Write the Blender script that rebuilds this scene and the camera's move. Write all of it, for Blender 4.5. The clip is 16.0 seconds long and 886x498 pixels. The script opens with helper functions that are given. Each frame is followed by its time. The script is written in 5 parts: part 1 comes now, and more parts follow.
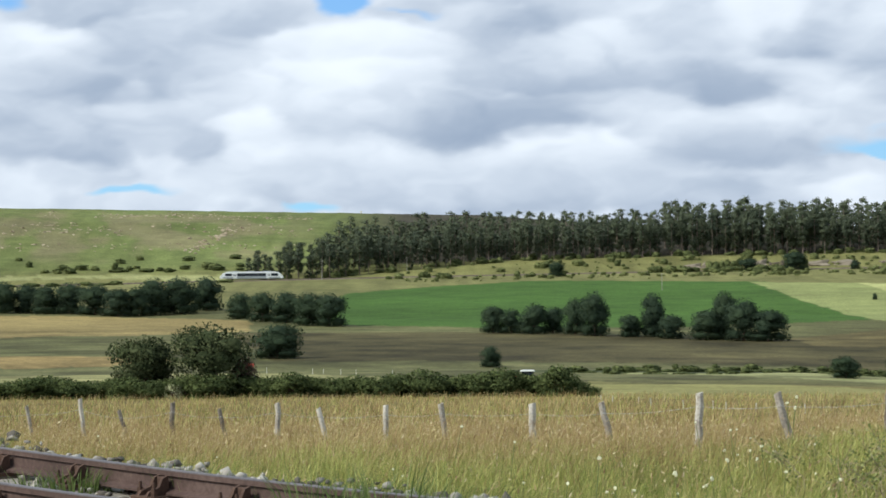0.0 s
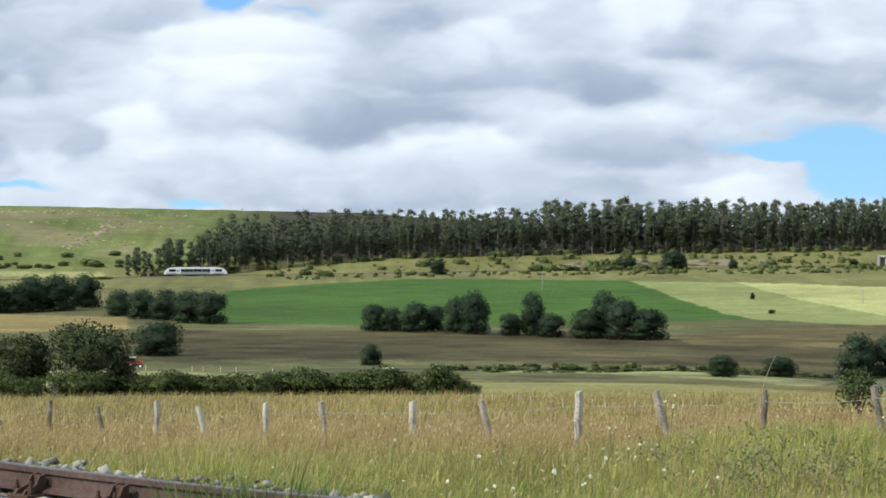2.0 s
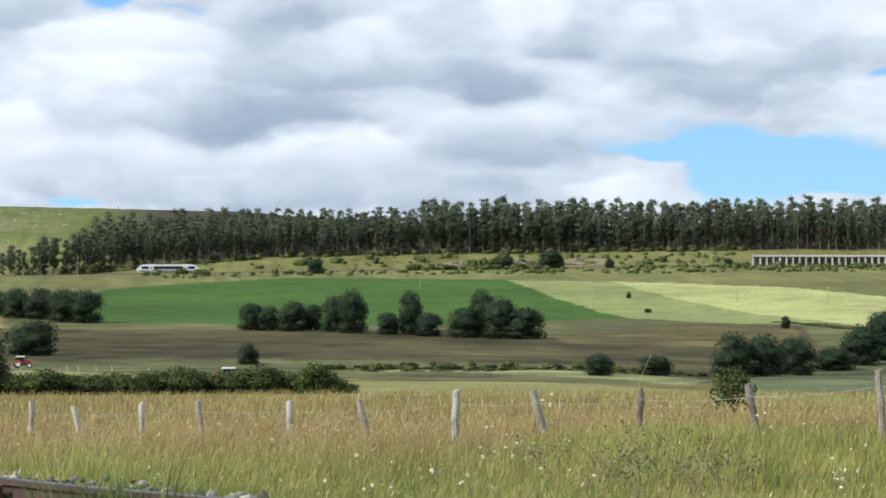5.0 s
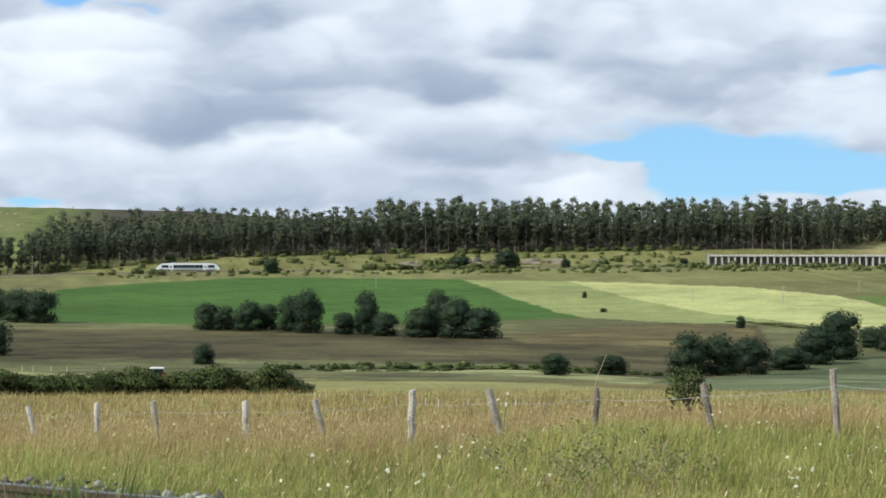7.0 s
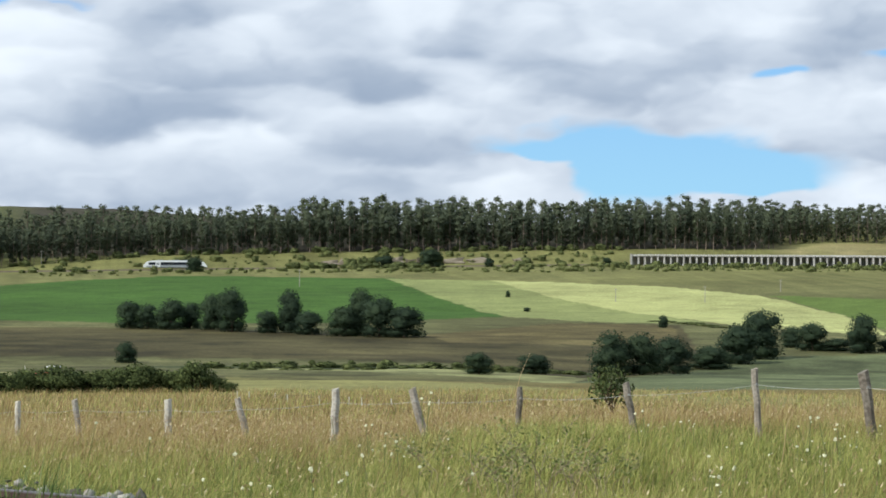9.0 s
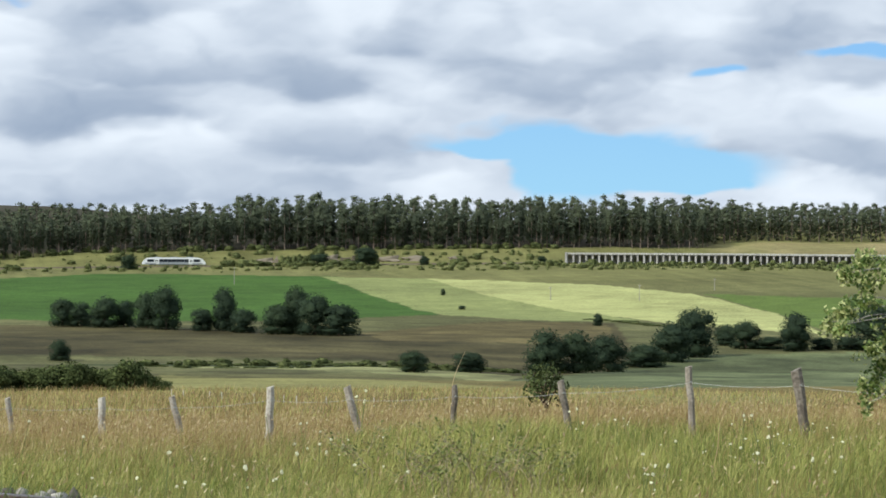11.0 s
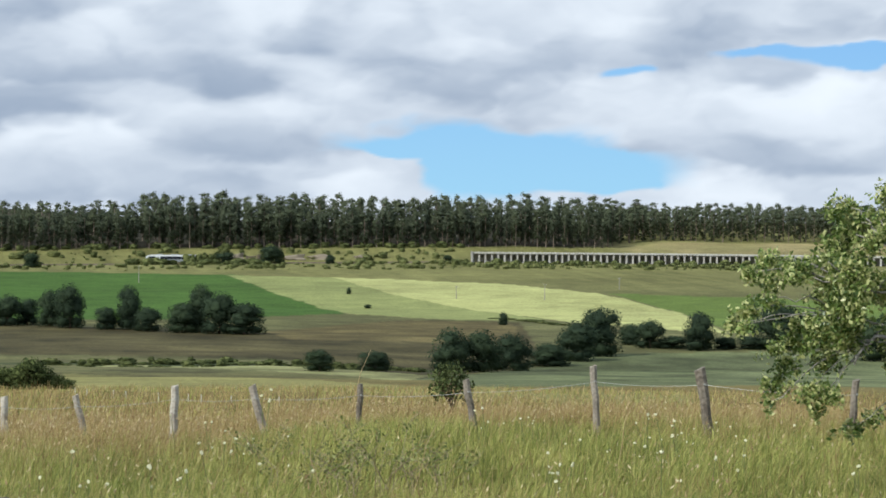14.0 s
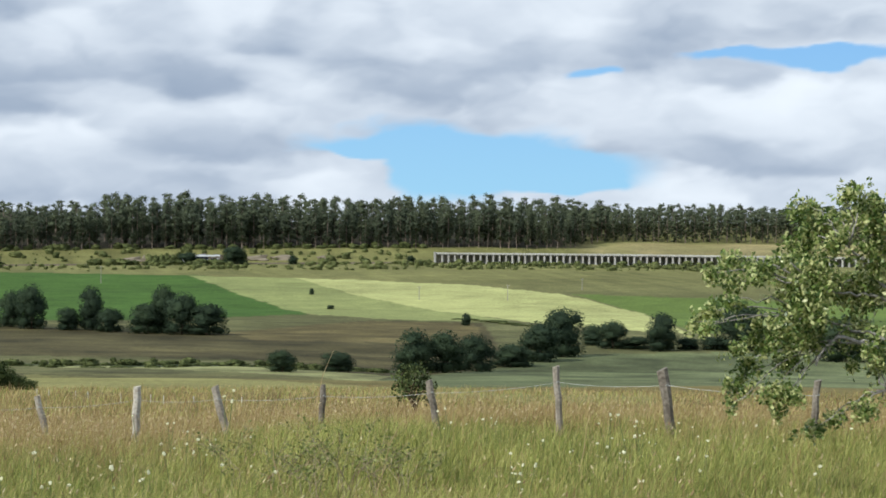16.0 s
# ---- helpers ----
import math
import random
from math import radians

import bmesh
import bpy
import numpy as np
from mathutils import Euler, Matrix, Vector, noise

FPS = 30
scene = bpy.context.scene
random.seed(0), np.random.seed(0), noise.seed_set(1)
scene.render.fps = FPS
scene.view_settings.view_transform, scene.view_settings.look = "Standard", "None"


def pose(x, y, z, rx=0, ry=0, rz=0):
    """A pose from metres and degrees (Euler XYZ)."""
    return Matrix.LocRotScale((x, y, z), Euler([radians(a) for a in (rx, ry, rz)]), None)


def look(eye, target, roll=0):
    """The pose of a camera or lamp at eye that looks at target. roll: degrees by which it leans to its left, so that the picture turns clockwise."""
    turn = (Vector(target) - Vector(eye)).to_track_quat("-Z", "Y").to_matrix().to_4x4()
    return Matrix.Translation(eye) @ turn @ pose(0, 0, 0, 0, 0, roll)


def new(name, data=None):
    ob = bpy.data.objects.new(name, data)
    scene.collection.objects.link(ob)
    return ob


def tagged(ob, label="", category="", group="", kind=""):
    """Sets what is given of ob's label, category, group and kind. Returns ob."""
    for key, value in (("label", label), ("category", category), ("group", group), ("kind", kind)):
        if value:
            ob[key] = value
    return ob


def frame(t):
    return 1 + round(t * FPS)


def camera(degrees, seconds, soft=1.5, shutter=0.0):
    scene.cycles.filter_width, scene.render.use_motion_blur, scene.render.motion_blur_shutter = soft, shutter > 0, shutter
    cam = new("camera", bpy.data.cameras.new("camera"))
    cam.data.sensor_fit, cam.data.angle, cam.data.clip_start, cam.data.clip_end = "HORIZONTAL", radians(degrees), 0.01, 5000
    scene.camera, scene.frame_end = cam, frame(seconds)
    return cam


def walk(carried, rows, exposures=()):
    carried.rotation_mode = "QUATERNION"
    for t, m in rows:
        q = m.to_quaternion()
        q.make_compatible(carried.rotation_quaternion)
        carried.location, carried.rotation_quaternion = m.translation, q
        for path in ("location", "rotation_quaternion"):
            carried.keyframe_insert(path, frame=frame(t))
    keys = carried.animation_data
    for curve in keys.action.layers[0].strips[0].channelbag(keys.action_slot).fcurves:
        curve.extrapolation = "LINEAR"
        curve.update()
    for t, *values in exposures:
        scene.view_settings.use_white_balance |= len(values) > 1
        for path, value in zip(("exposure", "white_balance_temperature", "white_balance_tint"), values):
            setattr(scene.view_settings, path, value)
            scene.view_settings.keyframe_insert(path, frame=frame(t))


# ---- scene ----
EYE = 1.6
cam = camera(22.74, 16.0, 1.7)
# seconds, yaw, pitch, roll of a head that pans on one spot
PAN = [
    (0.0, -0.000, 0.000, 0.400),
    (0.5, -0.259, -0.030, 0.308),
    (1.0, -1.423, -0.040, 0.283),
    (1.5, -2.462, -0.064, 0.167),
    (2.0, -3.092, -0.065, 0.095),
    (2.5, -3.624, -0.052, 0.134),
    (3.0, -3.980, -0.069, 0.073),
    (3.5, -4.467, -0.074, 0.078),
    (4.0, -4.941, -0.089, 0.013),
    (4.5, -5.664, -0.093, -0.006),
    (7.0, -7.411, -0.100, 0.005),
    (7.5, -7.732, -0.105, -0.063),
    (8.0, -8.332, -0.130, -0.154),
    (8.5, -8.985, -0.132, -0.216),
    (9.0, -9.393, -0.124, -0.197),
    (11.5, -11.467, -0.167, -0.335),
    (12.0, -11.814, -0.159, -0.372),
    (12.5, -12.135, -0.169, -0.373),
    (13.0, -12.368, -0.176, -0.410),
    (13.5, -12.863, -0.190, -0.438),
    (14.0, -13.524, -0.179, -0.467),
    (14.5, -13.813, -0.184, -0.521),
    (15.0, -13.947, -0.177, -0.468),
    (15.5, -14.153, -0.181, -0.510),
    (16.0, -14.487, -0.154, -0.507),
]
walk(cam, [(t, pose(0, 0, EYE, 90 + pitch, roll, yaw)) for t, yaw, pitch, roll in PAN],
     [(0.0, 0.25, 6200, 4.5), (1.0, 0.25, 6200, 4.5), (2.5, 0.30, 6200, 4.5), (4.5, 0.30, 6200, 4.5), (8.0, 0.23, 6200, 4.5), (12.0, 0.20, 6200, 4.5), (16.0, 0.17, 6200, 4.5)])

# ---- world and sun ----
SUN_FROM = Vector((-0.80, -0.34, 0.72)).normalized()
world = bpy.data.worlds.new("sky")
scene.world = world
world.use_nodes = True
wn = world.node_tree.nodes
sky_node = wn.new("ShaderNodeTexSky")
sky_node.sky_type = "NISHITA"
sky_node.sun_disc = False
sky_node.sun_elevation = math.asin(SUN_FROM.z)
sky_node.sun_rotation = math.atan2(SUN_FROM.x, SUN_FROM.y)
wn["Background"].inputs[1].default_value = 0.15
# broken cloud covers most of the sky all round
veil = wn.new("ShaderNodeMix")
veil.data_type = "RGBA"
veil.inputs["Factor"].default_value = 0.6
veil.inputs["B"].default_value = (4.4, 4.7, 5.1, 1)
world.node_tree.links.new(sky_node.outputs[0], veil.inputs["A"])
world.node_tree.links.new(veil.outputs["Result"], wn["Background"].inputs[0])
sun = new("sun", bpy.data.lights.new("sun", "SUN"))
sun.data.energy, sun.data.angle, sun.data.color = 3.4, radians(0.6), (1.0, 0.95, 0.86)
sun.matrix_world = look((SUN_FROM * 300)[:], (0, 0, 0))

# ---- mesh helpers ----
rng = np.random.default_rng(7)


def bearing(az, d, z=0.0):
    """A place at a bearing in degrees (right of ahead is positive) and a distance."""
    a = radians(az)
    return Vector((d * math.sin(a), d * math.cos(a), z))


OUTWARD = {}


def mesh_of(name, verts, faces, material, smooth=False, normals=None):
    """A mesh from points and faces; normals: the direction in which each point of a leafy mass looks."""
    me = bpy.data.meshes.new(name)
    me.from_pydata(np.asarray(verts, dtype=float).tolist() if isinstance(verts, np.ndarray) else verts, [], faces.tolist() if isinstance(faces, np.ndarray) else faces)
    me.materials.append(material)
    if smooth or normals is not None:
        me.polygons.foreach_set("use_smooth", np.ones(len(me.polygons), dtype=bool))
    if normals is not None:
        nm = np.asarray(normals, dtype=float)
        nm = nm / (np.linalg.norm(nm, axis=1)[:, None] + 1e-9)
        me.normals_split_custom_set_from_vertices(nm.tolist())
        OUTWARD[me.name] = nm
    return me


def part(name, bm, material, parent, label=""):
    """Links a bmesh as one mesh object under a thing or a part."""
    me = bpy.data.meshes.new(name)
    bm.to_mesh(me)
    bm.free()
    me.materials.append(material)
    ob = new(name, me)
    ob.parent = parent
    return tagged(ob, label)


def child(name, me, parent, label=""):
    ob = new(name, me)
    ob.parent = parent
    return tagged(ob, label)


def thing(name, label, category, group="", kind=""):
    return tagged(new(name), label, category, group, kind)


def box(bm, x0, x1, y0, y1, z0, z1, bevel=0.0):
    m = Matrix.LocRotScale(((x0 + x1) / 2, (y0 + y1) / 2, (z0 + z1) / 2), None, (x1 - x0, y1 - y0, z1 - z0))
    vs = bmesh.ops.create_cube(bm, size=1, matrix=m)["verts"]
    if bevel:
        es = list({e for v in vs for e in v.link_edges})
        bmesh.ops.bevel(bm, geom=es, offset=bevel, segments=2, affect="EDGES", profile=0.6)


def cards(centres, sizes, flat=0.0, aspect=1.6, out=None):
    """Small leaf-shaped quads at random turns; with out, each shows its face to that direction."""
    n = len(centres)
    a = rng.normal(size=(n, 3))
    a[:, 2] *= 1.0 - flat
    a /= np.linalg.norm(a, axis=1)[:, None]
    b = np.cross(a, rng.normal(size=(n, 3)))
    b /= np.linalg.norm(b, axis=1)[:, None] + 1e-9
    if out is not None:
        b *= np.where((np.cross(b, a) * out).sum(1) < 0, -1.0, 1.0)[:, None]
    s = np.asarray(sizes).reshape(-1, 1)
    v = np.stack([centres - a * s * aspect * 0.5, centres + b * s * 0.5, centres + a * s * aspect * 0.5, centres - b * s * 0.5], 1)
    return v.reshape(-1, 3), np.arange(4 * n).reshape(n, 4)


def tube(pts, radii, sides=6):
    """A tapered tube along points."""
    pts = [Vector(p) for p in pts]
    verts, faces = [], []
    for i, p in enumerate(pts):
        d = (pts[min(i + 1, len(pts) - 1)] - pts[max(i - 1, 0)]).normalized()
        u = d.orthogonal().normalized()
        w = d.cross(u)
        for k in range(sides):
            a = 2 * math.pi * k / sides
            verts.append((p + (u * math.cos(a) + w * math.sin(a)) * radii[i])[:])
    for i in range(len(pts) - 1):
        for k in range(sides):
            a, b = i * sides + k, i * sides + (k + 1) % sides
            faces.append((a, b, b + sides, a + sides))
    faces.append(tuple(range(sides))[::-1])
    faces.append(tuple(range((len(pts) - 1) * sides, len(pts) * sides)))
    return verts, faces


def joined(pieces):
    verts, faces = [], []
    for v, f in pieces:
        o = len(verts)
        verts.extend(v.tolist() if isinstance(v, np.ndarray) else v)
        faces.extend([tuple(int(i) + o for i in q) for q in f])
    return verts, faces


def value_noise(x, y, seed):
    """Smooth noise from 0 to 1 on arrays."""
    g = np.random.default_rng(seed).random((257, 257))
    g[256], g[:, 256] = g[0], g[:, 0]
    x0, y0 = np.floor(x).astype(int), np.floor(y).astype(int)
    fx, fy = x - x0, y - y0
    fx, fy = fx * fx * (3 - 2 * fx), fy * fy * (3 - 2 * fy)
    x0, y0 = x0 % 256, y0 % 256
    return (g[x0, y0] * (1 - fx) + g[x0 + 1, y0] * fx) * (1 - fy) + (g[x0, y0 + 1] * (1 - fx) + g[x0 + 1, y0 + 1] * fx) * fy


def fbm(x, y, seed, octaves=5, gain=0.5):
    total, amp, norm = 0.0, 1.0, 0.0
    for k in range(octaves):
        total = total + amp * value_noise(x * 2 ** k + 11.3 * k, y * 2 ** k + 5.7 * k, seed + k)
        norm += amp
        amp *= gain
    return total / norm


# ---- materials ----
def material(name, stops, scale=1.0, detail_scale=12.0, rough=0.85, bump=0.2, metal=0.0, island=0.0, spec=0.25, bump_dist=0.02, translucent=0.0, obj_random=0.0):
    """Noise at two scales through a ramp of colours, with fine relief. island: how much each loose piece varies in value; obj_random: each object."""
    m = bpy.data.materials.new(name)
    m.use_nodes = True
    nt = m.node_tree
    n, l = nt.nodes, nt.links
    bsdf = n["Principled BSDF"]
    tc = n.new("ShaderNodeTexCoord")
    big, fine = n.new("ShaderNodeTexNoise"), n.new("ShaderNodeTexNoise")
    big.inputs["Scale"].default_value, fine.inputs["Scale"].default_value = scale, detail_scale
    big.inputs["Detail"].default_value, fine.inputs["Detail"].default_value = 4, 6
    l.new(tc.outputs["Object"], big.inputs["Vector"])
    l.new(tc.outputs["Object"], fine.inputs["Vector"])
    mix = n.new("ShaderNodeMath")
    mix.operation = "MULTIPLY_ADD"
    l.new(fine.outputs[0], mix.inputs[0])
    mix.inputs[1].default_value = 0.5
    half = n.new("ShaderNodeMath")
    half.operation = "MULTIPLY"
    l.new(big.outputs[0], half.inputs[0])
    half.inputs[1].default_value = 0.5
    l.new(half.outputs[0], mix.inputs[2])
    value = mix.outputs[0]
    if island:
        geo = n.new("ShaderNodeNewGeometry")
        sh = n.new("ShaderNodeMath")
        sh.operation = "MULTIPLY_ADD"
        l.new(geo.outputs["Random Per Island"], sh.inputs[0])
        sh.inputs[1].default_value = island
        off = n.new("ShaderNodeMath")
        off.operation = "SUBTRACT"
        l.new(value, off.inputs[0])
        off.inputs[1].default_value = island / 2
        l.new(off.outputs[0], sh.inputs[2])
        value = sh.outputs[0]
    if obj_random:
        inf = n.new("ShaderNodeObjectInfo")
        sh = n.new("ShaderNodeMath")
        sh.operation = "MULTIPLY_ADD"
        l.new(inf.outputs["Random"], sh.inputs[0])
        sh.inputs[1].default_value = obj_random
        off = n.new("ShaderNodeMath")
        off.operation = "SUBTRACT"
        l.new(value, off.inputs[0])
        off.inputs[1].default_value = obj_random / 2
        l.new(off.outputs[0], sh.inputs[2])
        value = sh.outputs[0]
    ramp = n.new("ShaderNodeValToRGB")
    el = ramp.color_ramp.elements
    while len(el) < len(stops):
        el.new(0.5)
    for e, (p, c) in zip(el, stops):
        e.position, e.color = p, (*c, 1)
    l.new(value, ramp.inputs[0])
    l.new(ramp.outputs[0], bsdf.inputs["Base Color"])
    bsdf.inputs["Roughness"].default_value = rough
    bsdf.inputs["Metallic"].default_value = metal
    bsdf.inputs["Specular IOR Level"].default_value = spec
    if bump:
        bn = n.new("ShaderNodeBump")
        bn.inputs["Strength"].default_value, bn.inputs["Distance"].default_value = bump, bump_dist
        l.new(fine.outputs[0], bn.inputs["Height"])
        l.new(bn.outputs[0], bsdf.inputs["Normal"])
    if translucent:
        tr, ad = n.new("ShaderNodeBsdfTranslucent"), n.new("ShaderNodeMixShader")
        ad.inputs[0].default_value = translucent
        l.new(ramp.outputs[0], tr.inputs[0])
        l.new(bsdf.outputs[0], ad.inputs[1])
        l.new(tr.outputs[0], ad.inputs[2])
        l.new(ad.outputs[0], n["Material Output"].inputs[0])
    return m


M_LEAF_DARK = material("broad_leaf_dark", [(0.3, (0.046, 0.068, 0.046)), (0.5, (0.060, 0.087, 0.052)), (0.75, (0.078, 0.110, 0.058))], 0.35, 2.0, 0.9, 0, island=0.2, translucent=0.45, spec=0.03, obj_random=0.15)
M_NEEDLE = material("pine_needle", [(0.3, (0.078, 0.096, 0.068)), (0.5, (0.102, 0.123, 0.079)), (0.75, (0.132, 0.152, 0.088))], 0.25, 1.5, 0.9, 0, island=0.2, translucent=0.3, obj_random=0.3, spec=0.03)
M_BARK = material("bark", [(0.3, (0.05, 0.035, 0.025)), (0.6, (0.14, 0.10, 0.075))], 2.0, 14.0, 0.9, 0.5)
M_PINE_BARK = material("pine_bark", [(0.3, (0.09, 0.065, 0.05)), (0.6, (0.24, 0.19, 0.15))], 1.0, 8.0, 0.9, 0.4)


def cover_material(name):
    """Ground whose crop colour, painted cloud shade included, is stored on the mesh, broken up by grain at three sizes.
    """
    m = bpy.data.materials.new(name)
    m.use_nodes = True
    n, l = m.node_tree.nodes, m.node_tree.links
    bsdf = n["Principled BSDF"]
    at = n.new("ShaderNodeAttribute")
    at.attribute_name = "cover"
    tc = n.new("ShaderNodeTexCoord")
    col = at.outputs["Color"]
    for sc, lo, hi in ((0.012, 0.78, 1.22), (0.10, 0.84, 1.16), (1.2, 0.72, 1.28)):
        nz = n.new("ShaderNodeTexNoise")
        nz.inputs["Scale"].default_value, nz.inputs["Detail"].default_value = sc, 5
        l.new(tc.outputs["Object"], nz.inputs["Vector"])
        mr = n.new("ShaderNodeMapRange")
        mr.inputs["From Min"].default_value, mr.inputs["From Max"].default_value = 0.3, 0.7
        mr.inputs["To Min"].default_value, mr.inputs["To Max"].default_value = lo, hi
        l.new(nz.outputs[0], mr.inputs[0])
        mu = n.new("ShaderNodeVectorMath")
        mu.operation = "MULTIPLY"
        l.new(col, mu.inputs[0])
        l.new(mr.outputs[0], mu.inputs[1])
        col = mu.outputs[0]
    l.new(col, bsdf.inputs["Base Color"])
    bsdf.inputs["Roughness"].default_value = 0.95
    bsdf.inputs["Specular IOR Level"].default_value = 0.1
    return m


# ---- terrain ----
# distance, height along the valley profile
PROFILE = np.array([(0, 0.0), (8, 0.0), (11, -0.2), (14, -0.55), (20, -0.98), (26, -1.28), (32, -1.52), (45, -2.45), (70, -4.2), (100, -6.0), (170, -9.7), (230, -12.6), (250, -14.3), (285, -15.5), (400, -20.2),
                    (550, -20.8), (700, -19.8), (850, -14.6), (940, -12.0), (995, -11.4)])
# far rail of the near track, as points of the plan
RAIL = [(-12.5, 26.3), (-9.5, 22.6), (-5.6, 17.95), (-2.99, 14.82), (-1.14, 12.64), (0.04, 11.55), (2.6, 9.6), (6.0, 7.6)]
TRACK_D = 1010.0


def rail_y(x):
    return np.interp(x, [p[0] for p in RAIL], [p[1] for p in RAIL])


def track_z(az):
    return -11.9 + 0.30 * np.clip((np.asarray(az, dtype=float) + 5.0), -6, 19) * 0.85


def ground(az, d):
    """Height of the land at a bearing in degrees and a distance, as arrays or numbers."""
    az, d = np.broadcast_arrays(np.asarray(az, dtype=float), np.asarray(d, dtype=float))
    z = np.interp(d, PROFILE[:, 0], PROFILE[:, 1])
    zt = track_z(az) - 0.6
    z = z + np.interp(d, [700, 1000], [0, 1]) * (zt + 11.4) * (d <= 1000)
    # hillside of the plateau, and the wooded bank that replaces it further along
    k = np.clip((az + 5.0) / 9.0, 0, 1)
    k = k * k * (3 - 2 * k)
    ridge = 24.6 + np.clip(-az - 2.0, -9, 12) * 0.5
    hill = np.interp(d, [1000, 1022, 1060, 1150, 1240, 1330, 1420, 5000], [0, 0, 0.12, 0.42, 0.75, 0.96, 1.0, 0.4])
    hill = zt + (ridge - zt) * hill
    bank = zt + np.interp(d, [1000, 1016, 1035, 1060, 1150, 1250, 1420, 2000, 5000], [0, 0, 3.5, 6.8, 14, 19, 23, 24, 0])
    k = np.where(d > 1150, k + (np.clip((az - 1.0) / 7.0, 0, 1) - k) * np.clip((d - 1150) / 120, 0, 1), k)
    far = hill * (1 - k) + bank * k
    z = np.where(d > 1000, far, z)
    # lower ground towards the stream, under the far bearings
    z = z - np.interp(d, [200, 330, 420, 560], [0, 1.0, 1.5, 0]) * np.clip((az - 9) / 5.0, 0, 1)
    z = z + 0.28 * np.clip((az - 8) / 4.0, 0, 1) * np.interp(d, [20, 27, 40, 70], [0, 1, 1, 0])
    rough = (fbm(az * d * 0.0009 + 40, d * 0.05 + 9, 3, 4) - 0.5) * np.interp(d, [0, 20, 170, 900, 1030, 1200, 1400], [0.05, 0.2, 0.5, 0.6, 0.5, 3.0, 1.0])
    z = z + rough
    # the level bed of the near track
    beyond = d * np.cos(np.radians(az)) - rail_y(d * np.sin(np.radians(az)))
    bed = np.clip((1.9 - beyond) / 1.2, 0, 1) * (d < 40)
    return z + bed * (np.maximum(z, 0.04) - z)


def on_ground(az, d, lift=0.0):
    return bearing(az, d, float(ground(az, d)) + lift)


# crops and meadows, some with cloud shade in the colour: name, colour, corners as bearing and distance
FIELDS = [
    # brown field: its colour is darkened to hold the cloud shadow over it
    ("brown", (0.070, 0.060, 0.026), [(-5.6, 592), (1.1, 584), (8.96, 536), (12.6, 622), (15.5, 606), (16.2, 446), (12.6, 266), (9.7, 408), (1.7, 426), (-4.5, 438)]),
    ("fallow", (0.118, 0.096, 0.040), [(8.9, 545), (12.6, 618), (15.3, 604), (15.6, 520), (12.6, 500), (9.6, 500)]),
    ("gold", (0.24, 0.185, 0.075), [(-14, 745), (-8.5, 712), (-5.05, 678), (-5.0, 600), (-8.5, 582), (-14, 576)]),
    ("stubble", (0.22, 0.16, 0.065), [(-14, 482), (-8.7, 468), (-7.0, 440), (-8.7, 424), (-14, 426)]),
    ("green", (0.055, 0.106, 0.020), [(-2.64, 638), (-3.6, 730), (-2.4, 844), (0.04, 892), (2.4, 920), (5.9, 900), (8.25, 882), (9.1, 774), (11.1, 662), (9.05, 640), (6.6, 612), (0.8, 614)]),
    # lower part of the hay, painted duller where a cloud's shadow lies
    ("hay_cloud_shaded", (0.225, 0.245, 0.09), [(7.9, 880), (10.66, 862), (12.0, 786), (14.0, 722), (16.4, 620), (14.0, 618), (11.1, 658), (9.1, 774)]),
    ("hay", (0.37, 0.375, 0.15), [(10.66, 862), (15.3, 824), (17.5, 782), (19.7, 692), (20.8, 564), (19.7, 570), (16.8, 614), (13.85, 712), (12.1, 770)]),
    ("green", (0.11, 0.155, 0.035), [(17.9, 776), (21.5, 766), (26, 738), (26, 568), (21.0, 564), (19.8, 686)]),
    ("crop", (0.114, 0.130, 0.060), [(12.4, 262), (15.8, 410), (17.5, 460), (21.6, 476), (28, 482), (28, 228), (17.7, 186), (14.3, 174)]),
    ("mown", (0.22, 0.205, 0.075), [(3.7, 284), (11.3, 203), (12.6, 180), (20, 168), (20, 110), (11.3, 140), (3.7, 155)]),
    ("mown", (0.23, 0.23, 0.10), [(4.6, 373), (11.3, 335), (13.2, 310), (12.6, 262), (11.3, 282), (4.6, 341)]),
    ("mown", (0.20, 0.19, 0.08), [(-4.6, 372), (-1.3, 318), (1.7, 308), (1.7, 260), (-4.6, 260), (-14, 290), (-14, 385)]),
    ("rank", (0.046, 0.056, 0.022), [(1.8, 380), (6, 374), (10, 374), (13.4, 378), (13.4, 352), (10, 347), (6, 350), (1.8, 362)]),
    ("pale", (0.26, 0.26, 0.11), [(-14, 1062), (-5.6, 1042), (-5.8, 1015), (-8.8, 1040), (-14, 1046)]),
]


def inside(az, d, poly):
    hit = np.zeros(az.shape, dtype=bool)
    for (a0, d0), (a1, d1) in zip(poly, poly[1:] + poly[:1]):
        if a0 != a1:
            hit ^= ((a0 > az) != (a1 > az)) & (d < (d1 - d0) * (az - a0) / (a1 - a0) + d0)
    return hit


